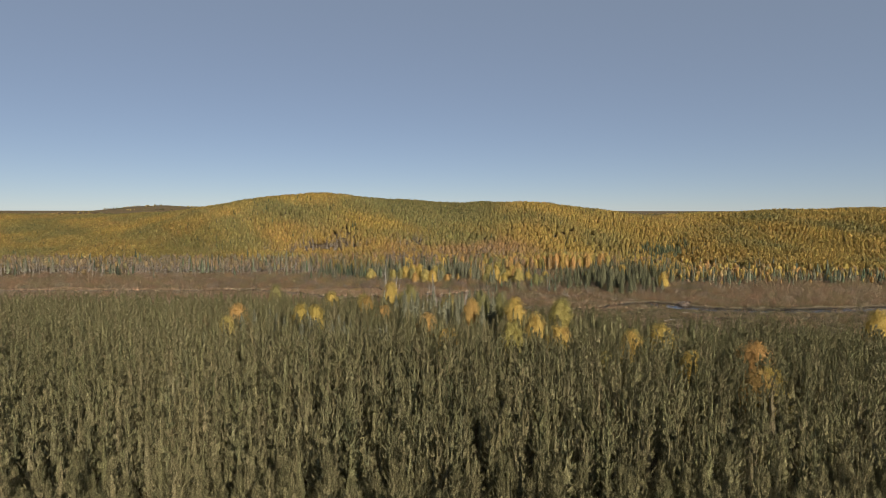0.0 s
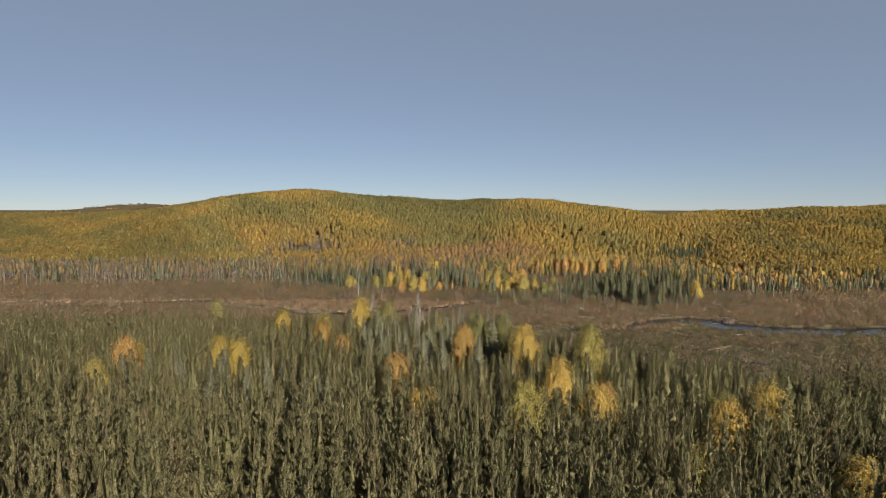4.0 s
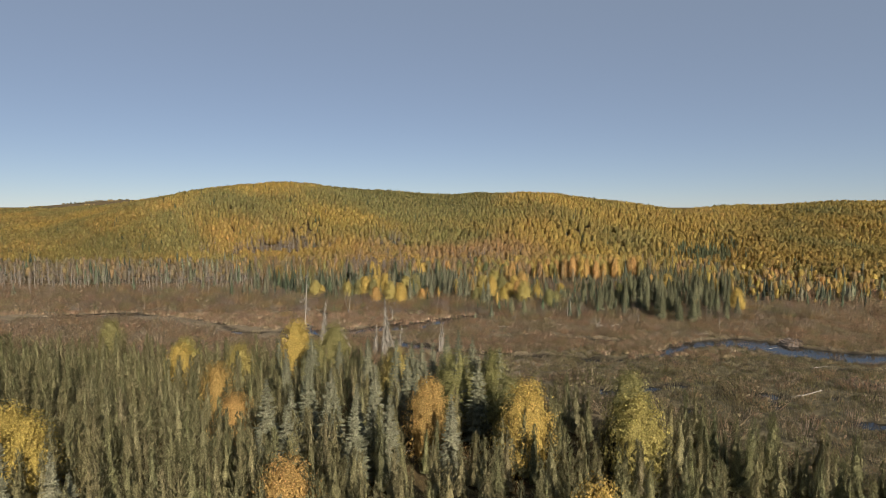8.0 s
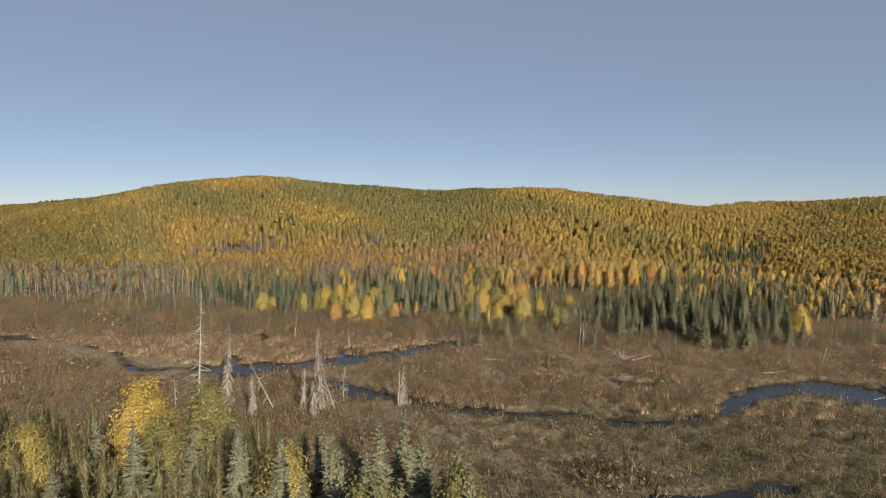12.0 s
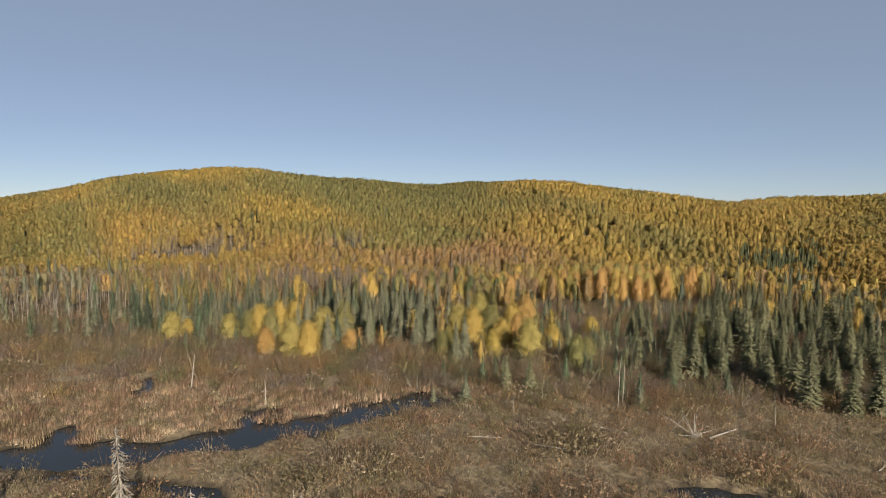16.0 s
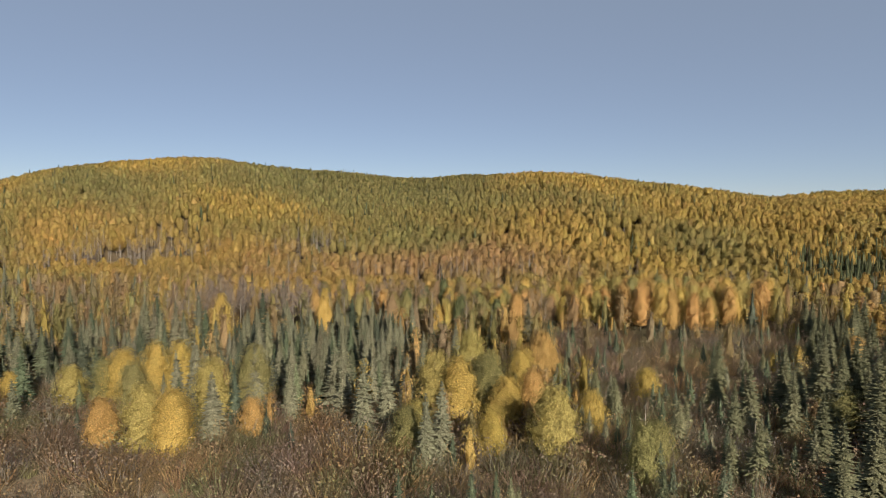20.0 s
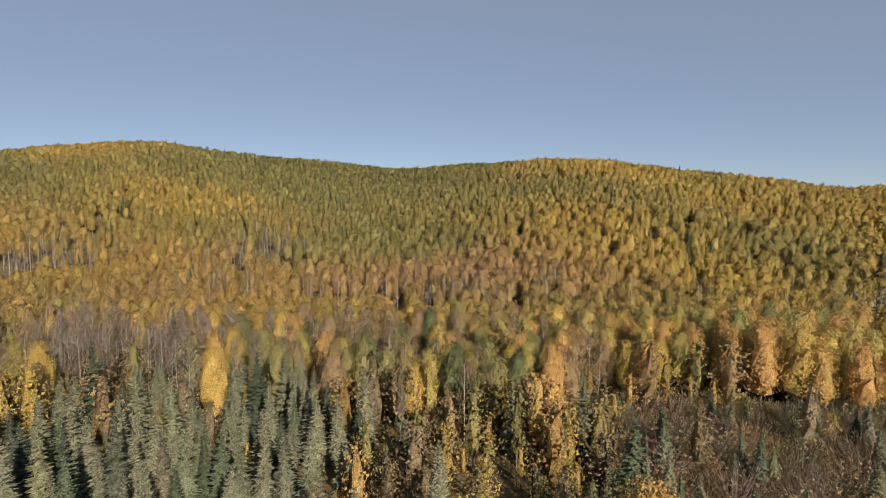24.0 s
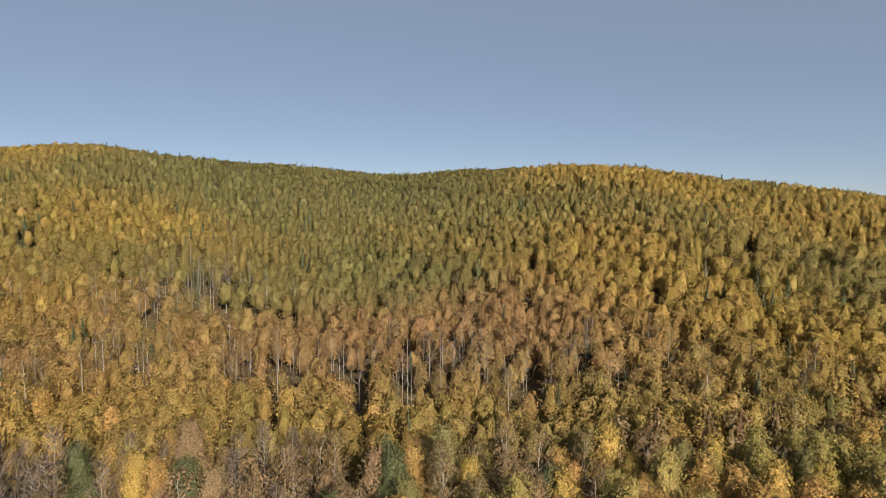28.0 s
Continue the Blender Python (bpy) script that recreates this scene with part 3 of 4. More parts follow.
rng = np.random.default_rng(5)
OLIVE, SILVER, DARK = (0.205, 0.182, 0.086), (0.168, 0.163, 0.096), (0.08, 0.09, 0.055)
GOLD, AMBER, RUST, LIME, FADED = (0.43, 0.31, 0.085), (0.42, 0.268, 0.09), (0.29, 0.203, 0.1), (0.235, 0.21, 0.08), (0.23, 0.185, 0.11)

# ---- ground: one sheet from the near forest over the hills to the horizon ----
def graded(cuts):
    out = []
    for (a, b, step) in cuts:
        out.append(np.arange(a, b, step))
    return np.concatenate(out + [[cuts[-1][1]]])


gx = graded([(-4500, -700, 380), (-700, -300, 40), (-300, -110, 8), (-110, 130, 1.3), (130, 420, 8), (420, 900, 40), (900, 4500, 400)])
gy = graded([(-1500, -100, 200), (-100, 150, 8), (150, 290, 1.3), (290, 700, 7), (700, 1200, 25), (1200, 4800, 300)])
X, Y = np.meshgrid(gx, gy)
Z = ground_z(X, Y)
nx, ny = len(gx), len(gy)
i = (np.arange(nx - 1)[None] + nx * np.arange(ny - 1)[:, None]).ravel()
tris = np.concatenate([np.stack([i, i + 1, i + nx + 1], 1), np.stack([i, i + nx + 1, i + nx], 1)])
forest = 1 - smooth((Y - NEAR_EDGE(X) + 4) / 12) * smooth((FAR_EDGE(X) + 22 - Y) / 16)
green = smooth((X - 15) / 30 + 0.4 * wave(X, Y, 12, 3)) * smooth((226 - Y) / 8)
mud = smooth(wetness(X, Y) / 1.2 + 0.9) * (1 - forest)
ground = new("ground", mesh_of("ground", np.stack([X.ravel(), Y.ravel(), Z.ravel()], 1), tris, [GROUND],
             tint=np.stack([forest.ravel(), green.ravel(), mud.ravel()], 1), layer="cover"))
ground.data.polygons.foreach_set("use_smooth", np.ones(len(tris), bool))
tagged(ground, "marsh, forest floor and wooded hills in one sheet", "ground", kind="structure")

wv = np.array([(-400, 120, 0), (400, 120, 0), (400, 300, 0), (-400, 300, 0)], float)
water = new("water", mesh_of("water", wv, np.array([[0, 1, 2], [0, 2, 3]]), [WATER]))
tagged(water, "dark still creek and beaver pond water", "water", kind="structure")
for line in PERCHED:
    p = np.array(line, float)
    d = unit(np.gradient(p, axis=0))
    p[0], p[-1] = p[0] - 3 * d[0], p[-1] + 3 * d[-1]
    side = np.stack([-d[:, 1], d[:, 0]], 1) * 3.6
    v = np.concatenate([np.c_[p + side, np.full(len(p), level(line))], np.c_[p - side, np.full(len(p), level(line))]])
    k = len(p)
    f = [[a, a + k, a + k + 1] for a in range(k - 1)] + [[a, a + k + 1, a + 1] for a in range(k - 1)]
    tagged(new("water_puddle", mesh_of("puddle", v, np.array(f), [WATER])), "shallow muddy puddle between sedge tussocks", "water", kind="structure")

# ---- single trees, built once in a few shapes and set out one by one ----
def mesh_part(name, piece, mat):
    v, f, m = piece
    return mesh_of(name, v, f, [mat], normals=crown_normals(v, rng, f=f, leafy=0.5 if "spruce" in name else 0.28))


def kit(kind, made, leaf, bark):
    """The shared meshes of one tree shape."""
    names = ("crown", "trunk")
    return [(nm, mesh_part(kind + "_" + nm, p, leaf if nm == "crown" else bark)) for nm, p in zip(names, made) if p is not None]


TAKEN = []


def plant(name, parts, x, y, scale, turn, label, category, group, lean=0.0, wide=1.0):
    """One tree: an empty at its foot with trunk and crown under it."""
    root = tagged(new(name), label, category, group)
    root.empty_display_size = 0.3
    for nm, me in parts:
        new(nm, me).parent = root
    root.matrix_world = pose(x, y, float(ground_z(x, y)), lean, 0, turn) @ Matrix.Diagonal((scale * wide, scale * wide, scale, 1))
    TAKEN.append((x, y))
    return root


def clear_of(x, y, gap):
    """True where no single tree stands nearer than gap."""
    t = np.array(TAKEN)
    ok = np.ones(len(x), bool)
    for i in range(0, len(t), 60):
        d = np.hypot(x[:, None] - t[None, i:i + 60, 0], y[:, None] - t[None, i:i + 60, 1])
        ok &= d.min(1) > gap
    return ok


def leafy(colour, name, translucent=0.4):
    return leaf_mat(name, colour, 0.2, translucent, per_object=0.1)


LEAF = {"gold": leafy(GOLD, "gold_leaves"), "amber": leafy(AMBER, "amber_leaves"), "rust": leafy(RUST, "rust_leaves"),
        "lime": leafy(LIME, "lime_leaves"), "green": leafy((0.14, 0.15, 0.065), "green_leaves"), "lemon": leafy((0.35, 0.285, 0.09), "lemon_leaves")}
SPRUCE_NEEDLES = leafy(SILVER, "silver_needles", 0.2)
DARK_NEEDLES = leafy((0.118, 0.117, 0.062), "spruce_needles", 0.2)
PINE_NEEDLES = leafy(OLIVE, "pine_needles", 0.25)
LICHEN = leafy((0.2, 0.175, 0.13), "lichen", 0.0)

birch_kits = {c: [kit("birch", broadleaf_shape(rng, 4200, h=10.5, r=3.5, low=0.03, size=0.24, limbs=8, bunches=80, tight=0.34, core=0.62, mesh=(9, 11), blunt=0.2), LEAF[c], PALE_BARK) for _ in range(3)] for c in ("gold", "amber", "lime", "lemon", "rust")}
aspen_kits = {c: [kit("aspen", broadleaf_shape(rng, 2300, h=11.5, r=2.7, low=0.14, size=0.25, limbs=9, bunches=70, tight=0.36, core=0.6, mesh=(7, 9), blunt=0.25), LEAF[c], PALE_BARK) for _ in range(3)] for c in ("gold", "amber", "rust", "lime", "lemon", "green")}
thin_kits = {c: [kit("aspen", broadleaf_shape(rng, 1700, h=12, r=2.6, low=0.22, size=0.23, limbs=16, bunches=60, tight=0.4, blunt=0.4), LEAF[c], PALE_BARK) for _ in range(3)] for c in ("rust",)}
spruce_kits = [kit("spruce", spruce_shape(rng, 26, 19, h=12, r=2.6, power=0.95, thin=0.95), SPRUCE_NEEDLES, PINE_BARK) for _ in range(5)]
dark_kits = [kit("spruce", spruce_shape(rng, 26, 19, h=12, r=2.6, power=0.95, thin=0.95), DARK_NEEDLES, PINE_BARK) for _ in range(4)]
pine_kits = [kit("pine", pine_shape(rng, 1500, r=1.3), PINE_NEEDLES, PINE_BARK) for _ in range(7)]
larch_kits = [kit("larch", spruce_shape(rng, 28, 20, h=12, r=3.0, power=0.8, thin=0.8), leafy((0.15, 0.145, 0.075), "larch_needles", 0.15), PINE_BARK) for _ in range(3)]
TWIG_HAZE = leafy((0.215, 0.165, 0.115), "bare_twigs", 0.0)


def bare_kit():
    v, f, m = bare_shape(rng, h=11, limbs=22, r=2.2, twigs=420)
    return [("trunk", mesh_part("bare_trunk", (v, f[m == 1], 1), PALE_BARK)), ("crown", mesh_part("bare_twigs", (v, f[m == 0], 0), TWIG_HAZE))]


bare_kits = [bare_kit() for _ in range(4)]

WORD = {"gold": "golden-yellow", "amber": "orange-yellow", "lime": "yellow-green", "lemon": "pale yellow", "rust": "rusty brown", "green": "green"}


def set_out(kind, kits, spots_, colour, place, group, h0, r=None):
    for i, (x, y, h) in enumerate(spots_):
        k = kits[i % len(kits)]
        col = WORD[colour] + " leaves" if colour in WORD else colour
        plant(kind, k, x, y, h / h0, rng.random() * 360, f"{kind.replace('_', ' ')} with {col} {place}", kind.split("_")[0] + " tree", group, wide=rng.uniform(0.88, 1.15) * (r or 1) * (h0 / h) ** 0.25)


# birches among the young pines
A = "standing among young green pines"
set_out("birch", birch_kits["amber"], [(-51, 143, 11), (-22, 167, 10.5), (-3.6, 134, 10), (7.7, 156, 11), (25.5, 122, 8.5), (44.6, 81, 10), (51.4, 95, 11), (-16, 157, 9)], "amber", A, "autumn birches in the pines", 11)
set_out("birch", birch_kits["gold"], [(-17.4, 193, 13), (-36, 147, 10.5), (-31.7, 143.5, 10.5), (18.8, 152, 11.5), (20.4, 127.5, 11), (1, 118, 9), (42.5, 112.5, 11), (35.2, 107.5, 10.5), (-35.7, 186, 10), (101, 134, 11), (-22.5, 168, 9), (40.6, 94, 9.5), (-53, 151, 8), (23, 116, 10), (48, 84, 9.5)], "gold", A, "autumn birches in the pines", 11)
set_out("birch", birch_kits["lemon"], [(30, 148, 11.5), (13.6, 113, 11.5), (-37, 191, 10), (1.8, 180, 10), (-26, 187, 9.5), (28.9, 100.7, 8), (46, 80, 8.5), (-49, 131, 9.5)], "lemon", A, "autumn birches in the pines", 11)
set_out("birch", birch_kits["lime"], [(-60, 208, 11), (17, 172, 11.5), (-11, 195, 12), (37, 113, 10), (18, 161, 10), (33, 160, 11), (-13, 188, 10), (11, 168, 12)], "lime", A, "autumn birches in the pines", 11)

# silvery spruces on the near side
S1 = [(-9, 165.5), (-7, 156.5), (-3.2, 154), (-5.6, 164), (-1, 156), (0.8, 160), (3.6, 149), (3.3, 162), (4.5, 165), (5.6, 171), (7.1, 161.5), (7.9, 172.7), (9.6, 175), (12.6, 172), (11.3, 167), (14, 163), (15.7, 173), (17.6, 171), (-7.8, 152), (-9.8, 149.5), (-6.6, 145.4), (-3.4, 150.5), (0.1, 147), (1.4, 152), (10.3, 150), (2, 178), (6, 180), (10, 181), (-3, 182), (14, 178), (-8, 184), (4, 186), (12, 185), (-12, 181), (-14, 173), (-19, 187), (17, 180)]
S2 = [(-44, 147), (-38, 139.4), (-36, 142), (-33, 135), (-24, 125), (-22, 128.5), (-24.6, 136.4), (-21.5, 134), (-18, 126), (-16.2, 127), (-15, 130), (-13.5, 124), (-39, 136), (-12, 122), (-30, 131), (-27, 134), (-41, 142), (-20, 122), (-33, 141), (-28, 127), (-36, 131), (-46, 141), (-9, 127), (-47, 135)]
set_out("spruce", spruce_kits, [(x, y, rng.uniform(9.5, 12)) for x, y in S1], "silver-green needles", "in a clump at the marsh edge", "silvery spruces", 12)
set_out("spruce", spruce_kits, [(x, y, rng.uniform(7.5, 9.5)) for x, y in S2], "silver-green needles", "in a clump among the pines", "silvery spruces", 12)

# trees on the far bank
B = "on the far bank of the marsh"
set_out("birch", birch_kits["gold"], [(-16, 306, 9), (-19.5, 304, 8.5), (-12.3, 305.5, 9.3), (-5, 287.3, 8), (-36, 304.6, 4.7), (-5.3, 288.3, 7.8), (30.3, 287, 6.2), (42.8, 292.8, 6.2), (96, 311, 8.6), (27, 297, 9.4), (53.7, 305, 5.5), (36, 304, 8.6), (102.7, 271, 8.6), (33, 296, 7)], "gold", B, "far bank birches", 11)
set_out("birch", birch_kits["lemon"], [(-37.5, 300.6, 7.4), (-8.7, 288.6, 8.6), (37.2, 287.3, 9), (-26, 302.5, 6.2), (-4, 296, 9.4), (24, 300, 9.4), (29, 309, 10.1), (22, 290, 6.2)], "lemon", B, "far bank birches", 11)
set_out("birch", birch_kits["amber"], [(-13.9, 289.2, 6.6), (36.5, 296.6, 7.8), (40, 312, 9.4), (92, 318, 7), (2, 293, 5.1)], "amber", B, "far bank birches", 11)
set_out("birch", birch_kits["lime"], [(-22, 304, 7), (21, 288, 6.2), (-1, 303, 9.4), (48, 285, 5.5), (45, 281, 7), (31, 301, 8.6), (72, 291, 7), (-16, 300, 7.8)], "lime", B, "far bank birches", 11)
S3 = [(15.5, 292.5), (23.2, 284.5), (24.9, 285.5), (-0.5, 302), (3.4, 306), (8.6, 303.7), (-2.2, 291.6), (18, 296), (12, 299), (5, 299), (-6, 299), (-9, 303), (15, 305), (20, 303), (10, 310), (0, 312), (6, 317), (13, 315), (22, 311), (-5, 318), (-24, 314), (-30, 309), (17, 321), (-12, 318), (27, 318), (1, 325), (9, 326), (-19, 322), (-33, 318), (-40, 312), (-27, 323)]
set_out("spruce", spruce_kits, [(x, y, rng.uniform(6.5, 10)) for x, y in S3], "grey-green needles", B, "far bank spruces", 12)
S4 = [(64.8, 284), (68.6, 281.3), (66.4, 292), (71.5, 293.7), (59.5, 292), (62.9, 295), (81.5, 310), (75.5, 262), (79.5, 258.5), (83.7, 259), (92.6, 267), (77, 268), (87, 263), (82, 266), (89, 271), (95, 262), (72, 286), (76, 277), (81, 274), (86, 279), (90, 285), (70, 300), (77, 303), (98, 275), (100, 265), (105, 284)] + [(66 + 0.57 * (y - 285) + 48 * rng.random() ** 1.4, y) for y in rng.uniform(268, 345, 140)]
set_out("spruce", dark_kits, [(x, y, rng.uniform(6, 10)) for x, y in S4], "dark green needles", "beside the shrubby marsh", "dark spruces", 12)
set_out("larch", larch_kits, [(74, 288, 11.7), (79, 287.7, 13.3), (84, 291, 11.7), (99, 293, 12.5), (70, 297, 8.6), (93, 279, 10.1), (88, 297, 10.1), (104, 300, 9.4), (31, 268.7, 6.2), (34.7, 268.2, 5.5), (51.6, 288.7, 6.2), (56, 280, 7), (61, 300, 7.8), (47, 298, 6.2), (66, 310, 7.8)], "olive-green needles", B, "olive larches", 12)
S7 = [(rng.uniform(-14, 19), rng.uniform(326, 351)) for _ in range(34)]
set_out("spruce", spruce_kits, [(x, y, rng.uniform(5.5, 9)) for x, y in S7], "grey-green needles", "at the foot of the aspen slope", "far bank spruces", 12)
set_out("larch", larch_kits, [(rng.uniform(38, 108), rng.uniform(276, 345), rng.uniform(3, 6)) for _ in range(22)], "olive-green needles", "in the shrubby clearing", "olive larches", 12, 0.9)

# aspens that the flight ends over
cells = [(x + rng.uniform(-1.3, 1.3), y + rng.uniform(-1.3, 1.3)) for x in np.arange(-34, 104, 3.0) for y in np.arange(344, 375, 3.1)]
hue_list = ["rust", "rust", "gold", "amber", "lime", "lemon", "green"]
sunny_list = ["gold", "amber", "gold", "lemon", "lime", "lemon", "amber"]
for x, y in cells:
    rusty = math.exp(-((x - 16) / 12) ** 2 - ((y - 372) / 16) ** 2)
    leafless = math.exp(-((x + 18) / 20) ** 2 - ((y - 368) / 24) ** 2)
    open_ground = smooth((352 - y + 4 * math.sin(x / 7)) / 6) * smooth((x - 30) / 12)
    if rng.random() < open_ground or rng.random() < 0.12 or (x < 20 and y < 351 and rng.random() < 0.8):
        continue
    if rng.random() < leafless * 1.35:
        plant("aspen", bare_kits[rng.integers(0, 4)], x, y, rng.uniform(0.62, 0.92), rng.random() * 360, "leafless pale aspen with thin grey branches", "aspen tree", "leafless aspens", lean=rng.normal() * 2)
        continue
    c = "rust" if rng.random() < rusty + 0.3 * leafless else (sunny_list if x > 50 else hue_list)[rng.integers(0, 7)]
    kits = thin_kits["rust"] if c == "rust" and rng.random() < 0.6 else aspen_kits[c]
    plant("aspen", kits[rng.integers(0, 3)], x, y, rng.uniform(0.6, 0.86) + 0.14 * float(smooth((x - 56) / 10)), rng.random() * 360, f"tall aspen with {WORD[c]} leaves at the foot of the hill", "aspen tree", "aspens under the hill", lean=rng.normal() * 1.5)

# the pines that the flight starts over
px, py = spots(rng, -60, 64, 30, 53, 2.15, lambda x, y: 0.93 * (np.abs(x) < 0.8 * y + 8))
for x, y in zip(px, py):
    plant("pine", pine_kits[rng.integers(0, 7)], float(x), float(y), rng.uniform(0.8, 1.15), rng.random() * 360, "young pine with olive-green needles in a dense stand", "pine tree", "young pines")

# ---- dead trees and logs in the marsh ----
def snag_fuzzy(h, r, rng):
    leaf, stem = spruce_shape(rng, int(h * 3.4), 11, h=h, r=r, power=0.6, solid_core=False, thin=0.42)
    v = leaf[0].reshape(-1, 4, 3)
    drop = np.linalg.norm(v[:, 2, :2] - v[:, 0, :2], axis=1)
    v[:, 2, 2] -= 0.75 * drop
    v[:, 1, 2] -= 0.3 * drop
    v[:, 3, 2] -= 0.3 * drop
    return [("crown", mesh_part("snag_twigs", (v.reshape(-1, 3), leaf[1], 0), LICHEN)), ("trunk", mesh_part("snag_trunk", stem, DEAD_WOOD))]


def snag_bare(h, limbs, r, rng, thick=0.16):
    return [("trunk", mesh_part("snag_trunk", bare_shape(rng, h=h, limbs=limbs, r=r, droop=0.35, low=0.12, thick=thick), DEAD_WOOD))]


for x, y, h, lean, turn in [(-22.4, 219, 19.5, 3, 95), (-26.9, 221, 5, 4, 20), (-20.6, 270.7, 6, 8, 80), (48.9, 291.7, 5, 2, 0), (8.5, 222.6, 7, 3, 60), (-6, 263, 4, 3, 200)]:
    plant("dead_tree", snag_bare(h, int(h * 2.4), 2.6 if h > 10 else 0.8, rng, 0.12 + h / 140), x, y, 1, turn, "bare grey dead spruce with crooked branch stubs", "dead tree", "dead trees in the marsh", lean=lean)
for x, y, h, lean, turn in [(-18.3, 219.6, 12.5, 4, 100), (-3.3, 219.6, 13, 3, 250), (-6.1, 219.7, 7, 5, 30), (-13.7, 218.4, 6.5, 2, 0), (9, 223, 6.5, 3, 70), (-4, 217, 6, 6, 10)]:
    plant("dead_tree", snag_fuzzy(h, 1.5 if h > 10 else 1.1, rng), x, y, 1, turn, "pale lichen-hung dead spruce standing in the marsh", "dead tree", "dead trees in the marsh", lean=lean)
for x, y, h, lean, turn in [(-11.5, 221.4, 8.5, 24, -75), (-1.5, 220.8, 9, 17, -80), (-0.9, 225, 6, 6, 40)]:
    plant("dead_tree", snag_bare(h, 30, 1.3, rng, 0.12), x, y, 1, turn, "leaning pale dead tree with short branches", "dead tree", "dead trees in the marsh", lean=lean)
pole = [("pole", mesh_part("pole", stick((0, 0, -0.4), (0.1, 0.05, 6), 0.06, 0.025, 5), DEAD_WOOD))]
for x, y, s, lean, turn in [(-21, 274, 0.9, 16, -70), (-29, 276, 0.8, 12, 100), (51, 252, 0.8, 35, 60), (66, 254, 0.9, 8, -60), (86, 247, 0.9, 6, -40), (92, 246, 0.9, 14, 60), (44, 270, 0.9, 30, 70), (36, 264, 0.7, 5, 10), (57, 283, 1.0, 3, 0), (31, 259, 0.5, 4, 0), (47, 262, 1.2, 2, 30), (48, 263, 1.1, 3, 100), (-65, 285, 0.7, 10, 60), (-90, 280, 0.8, 6, 0), (22, 176, 1.2, 10, -60)]:
    plant("dead_pole", pole, x, y, s, turn, "thin grey dead pole sticking up from the marsh", "dead tree", "dead poles in the marsh", lean=lean)
log = [("trunk", mesh_part("log", join(stick((0, 0, 0), (0, 5.5, 0.25), 0.14, 0.06, 7), stick((0, 3.5, 0.15), (0.7, 4.6, 0.5), 0.05, 0.02, 4)), DEAD_WOOD))]
for x, y, s, turn in [(70, 184, 1.0, -65), (68, 183.5, 0.9, -72), (77, 240, 0.85, -85), (70, 240.5, 0.7, -55), (55, 249.5, 1.0, -62), (45, 251, 0.9, 60), (24, 250, 0.8, -100), (36, 246, 0.7, 75), (100, 240, 1.1, -40), (88, 226, 0.5, -70), (62, 200, 0.5, 30), (85, 205, 0.7, -80)]:
    ob = plant("log", log, x, y, s, turn, "weathered pale log lying in the marsh", "log", "fallen logs")
    ob.location.z = max(ob.location.z, 0) + 0.35

# tangle of bleached roots and poles
bits = []
for i in range(26):
    a = rng.random() * 6.283
    L = rng.uniform(0.6, 1.6)
    bits.append(stick((0.5 * rng.normal(), 0.5 * rng.normal(), 0.1), (L * math.cos(a), L * math.sin(a), rng.uniform(0.2, 1.3)), 0.06, 0.025, 4))
tang = tagged(new("root_tangle"), "uprooted tangle of bleached roots and thin poles", "dead tree")
new("roots", mesh_part("roots", join(*bits), DEAD_WOOD)).parent = tang
for end in [(-5.5, 3.5, 3.5), (-1.5, 2.5, 4.2), (-2.2, 1.5, 3.8), (1.6, 3, 3.2), (4.5, 1.5, 0.9), (-3, -0.4, 0.4), (0.8, 2.2, 3.6)]:
    new("pole", mesh_part("pole", stick((0, 0, 0.2), end, 0.08, 0.03, 5), DEAD_WOOD)).parent = tang
tang.scale = (0.7, 0.7, 0.7)
tang.location = (53.4, 250.2, float(ground_z(53.4, 250.2)) + 0.2)
TAKEN.append((53.4, 250.2))

# heap of sticks at the pond
lodge = tagged(new("beaver_lodge"), "low mound of dark sticks and mud beside the pond", "beaver lodge")
bits = []
for i in range(150):
    a, k = rng.random() * 6.283, math.sqrt(rng.random()) * 3.2
    c = np.array([k * math.cos(a), k * math.sin(a), 1.3 * (1 - (k / 3.3) ** 2) + 0.1])
    d = unit(np.array([rng.normal(), rng.normal(), -0.1 * k]))
    bits.append(stick(c - d * 0.8, c + d * 0.8, 0.05, 0.03, 3))
new("sticks", mesh_part("sticks", join(*bits), PINE_BARK)).parent = lodge
th = np.linspace(0, 6.283, 17)[:-1]
rings = [np.stack([q * np.cos(th), q * np.sin(th), 0 * th + zz], 1) for q, zz in ((3.4, -0.5), (2.6, 0.55), (1.4, 1.1), (0.2, 1.3))]
f = [[r * 16 + i, r * 16 + (i + 1) % 16, r * 16 + 16 + (i + 1) % 16] for r in range(3) for i in range(16)] + [[r * 16 + i, r * 16 + 16 + (i + 1) % 16, r * 16 + 16 + i] for r in range(3) for i in range(16)]
new("mound", mesh_part("mound", (np.concatenate(rings), np.array(f), 0), PINE_BARK)).parent = lodge
lodge.location = (97, 232, 0)

# ---- forests ----
def in_view(x, y, margin=14):
    """Inside the wedge of land that the flight overlooks."""
    return (np.abs(x - 8) < 0.77 * y + margin) & (y > 18)


def spot(x, y, cx, cy, rx, ry):
    return np.exp(-((x - cx) / rx) ** 2 - ((y - cy) / ry) ** 2)


# young pine stand on the near side
def stand(x, y):
    """Density of the pine stand."""
    return in_view(x, y) * smooth((NEAR_EDGE(x) - y) / 8 + 0.3) * (0.96 - 0.2 * smooth((y - 150) / 50)) * (1 - 0.85 * spot(x, y, 4, 162, 14, 13)) * (1 - 0.75 * spot(x, y, -28, 132, 16, 8))


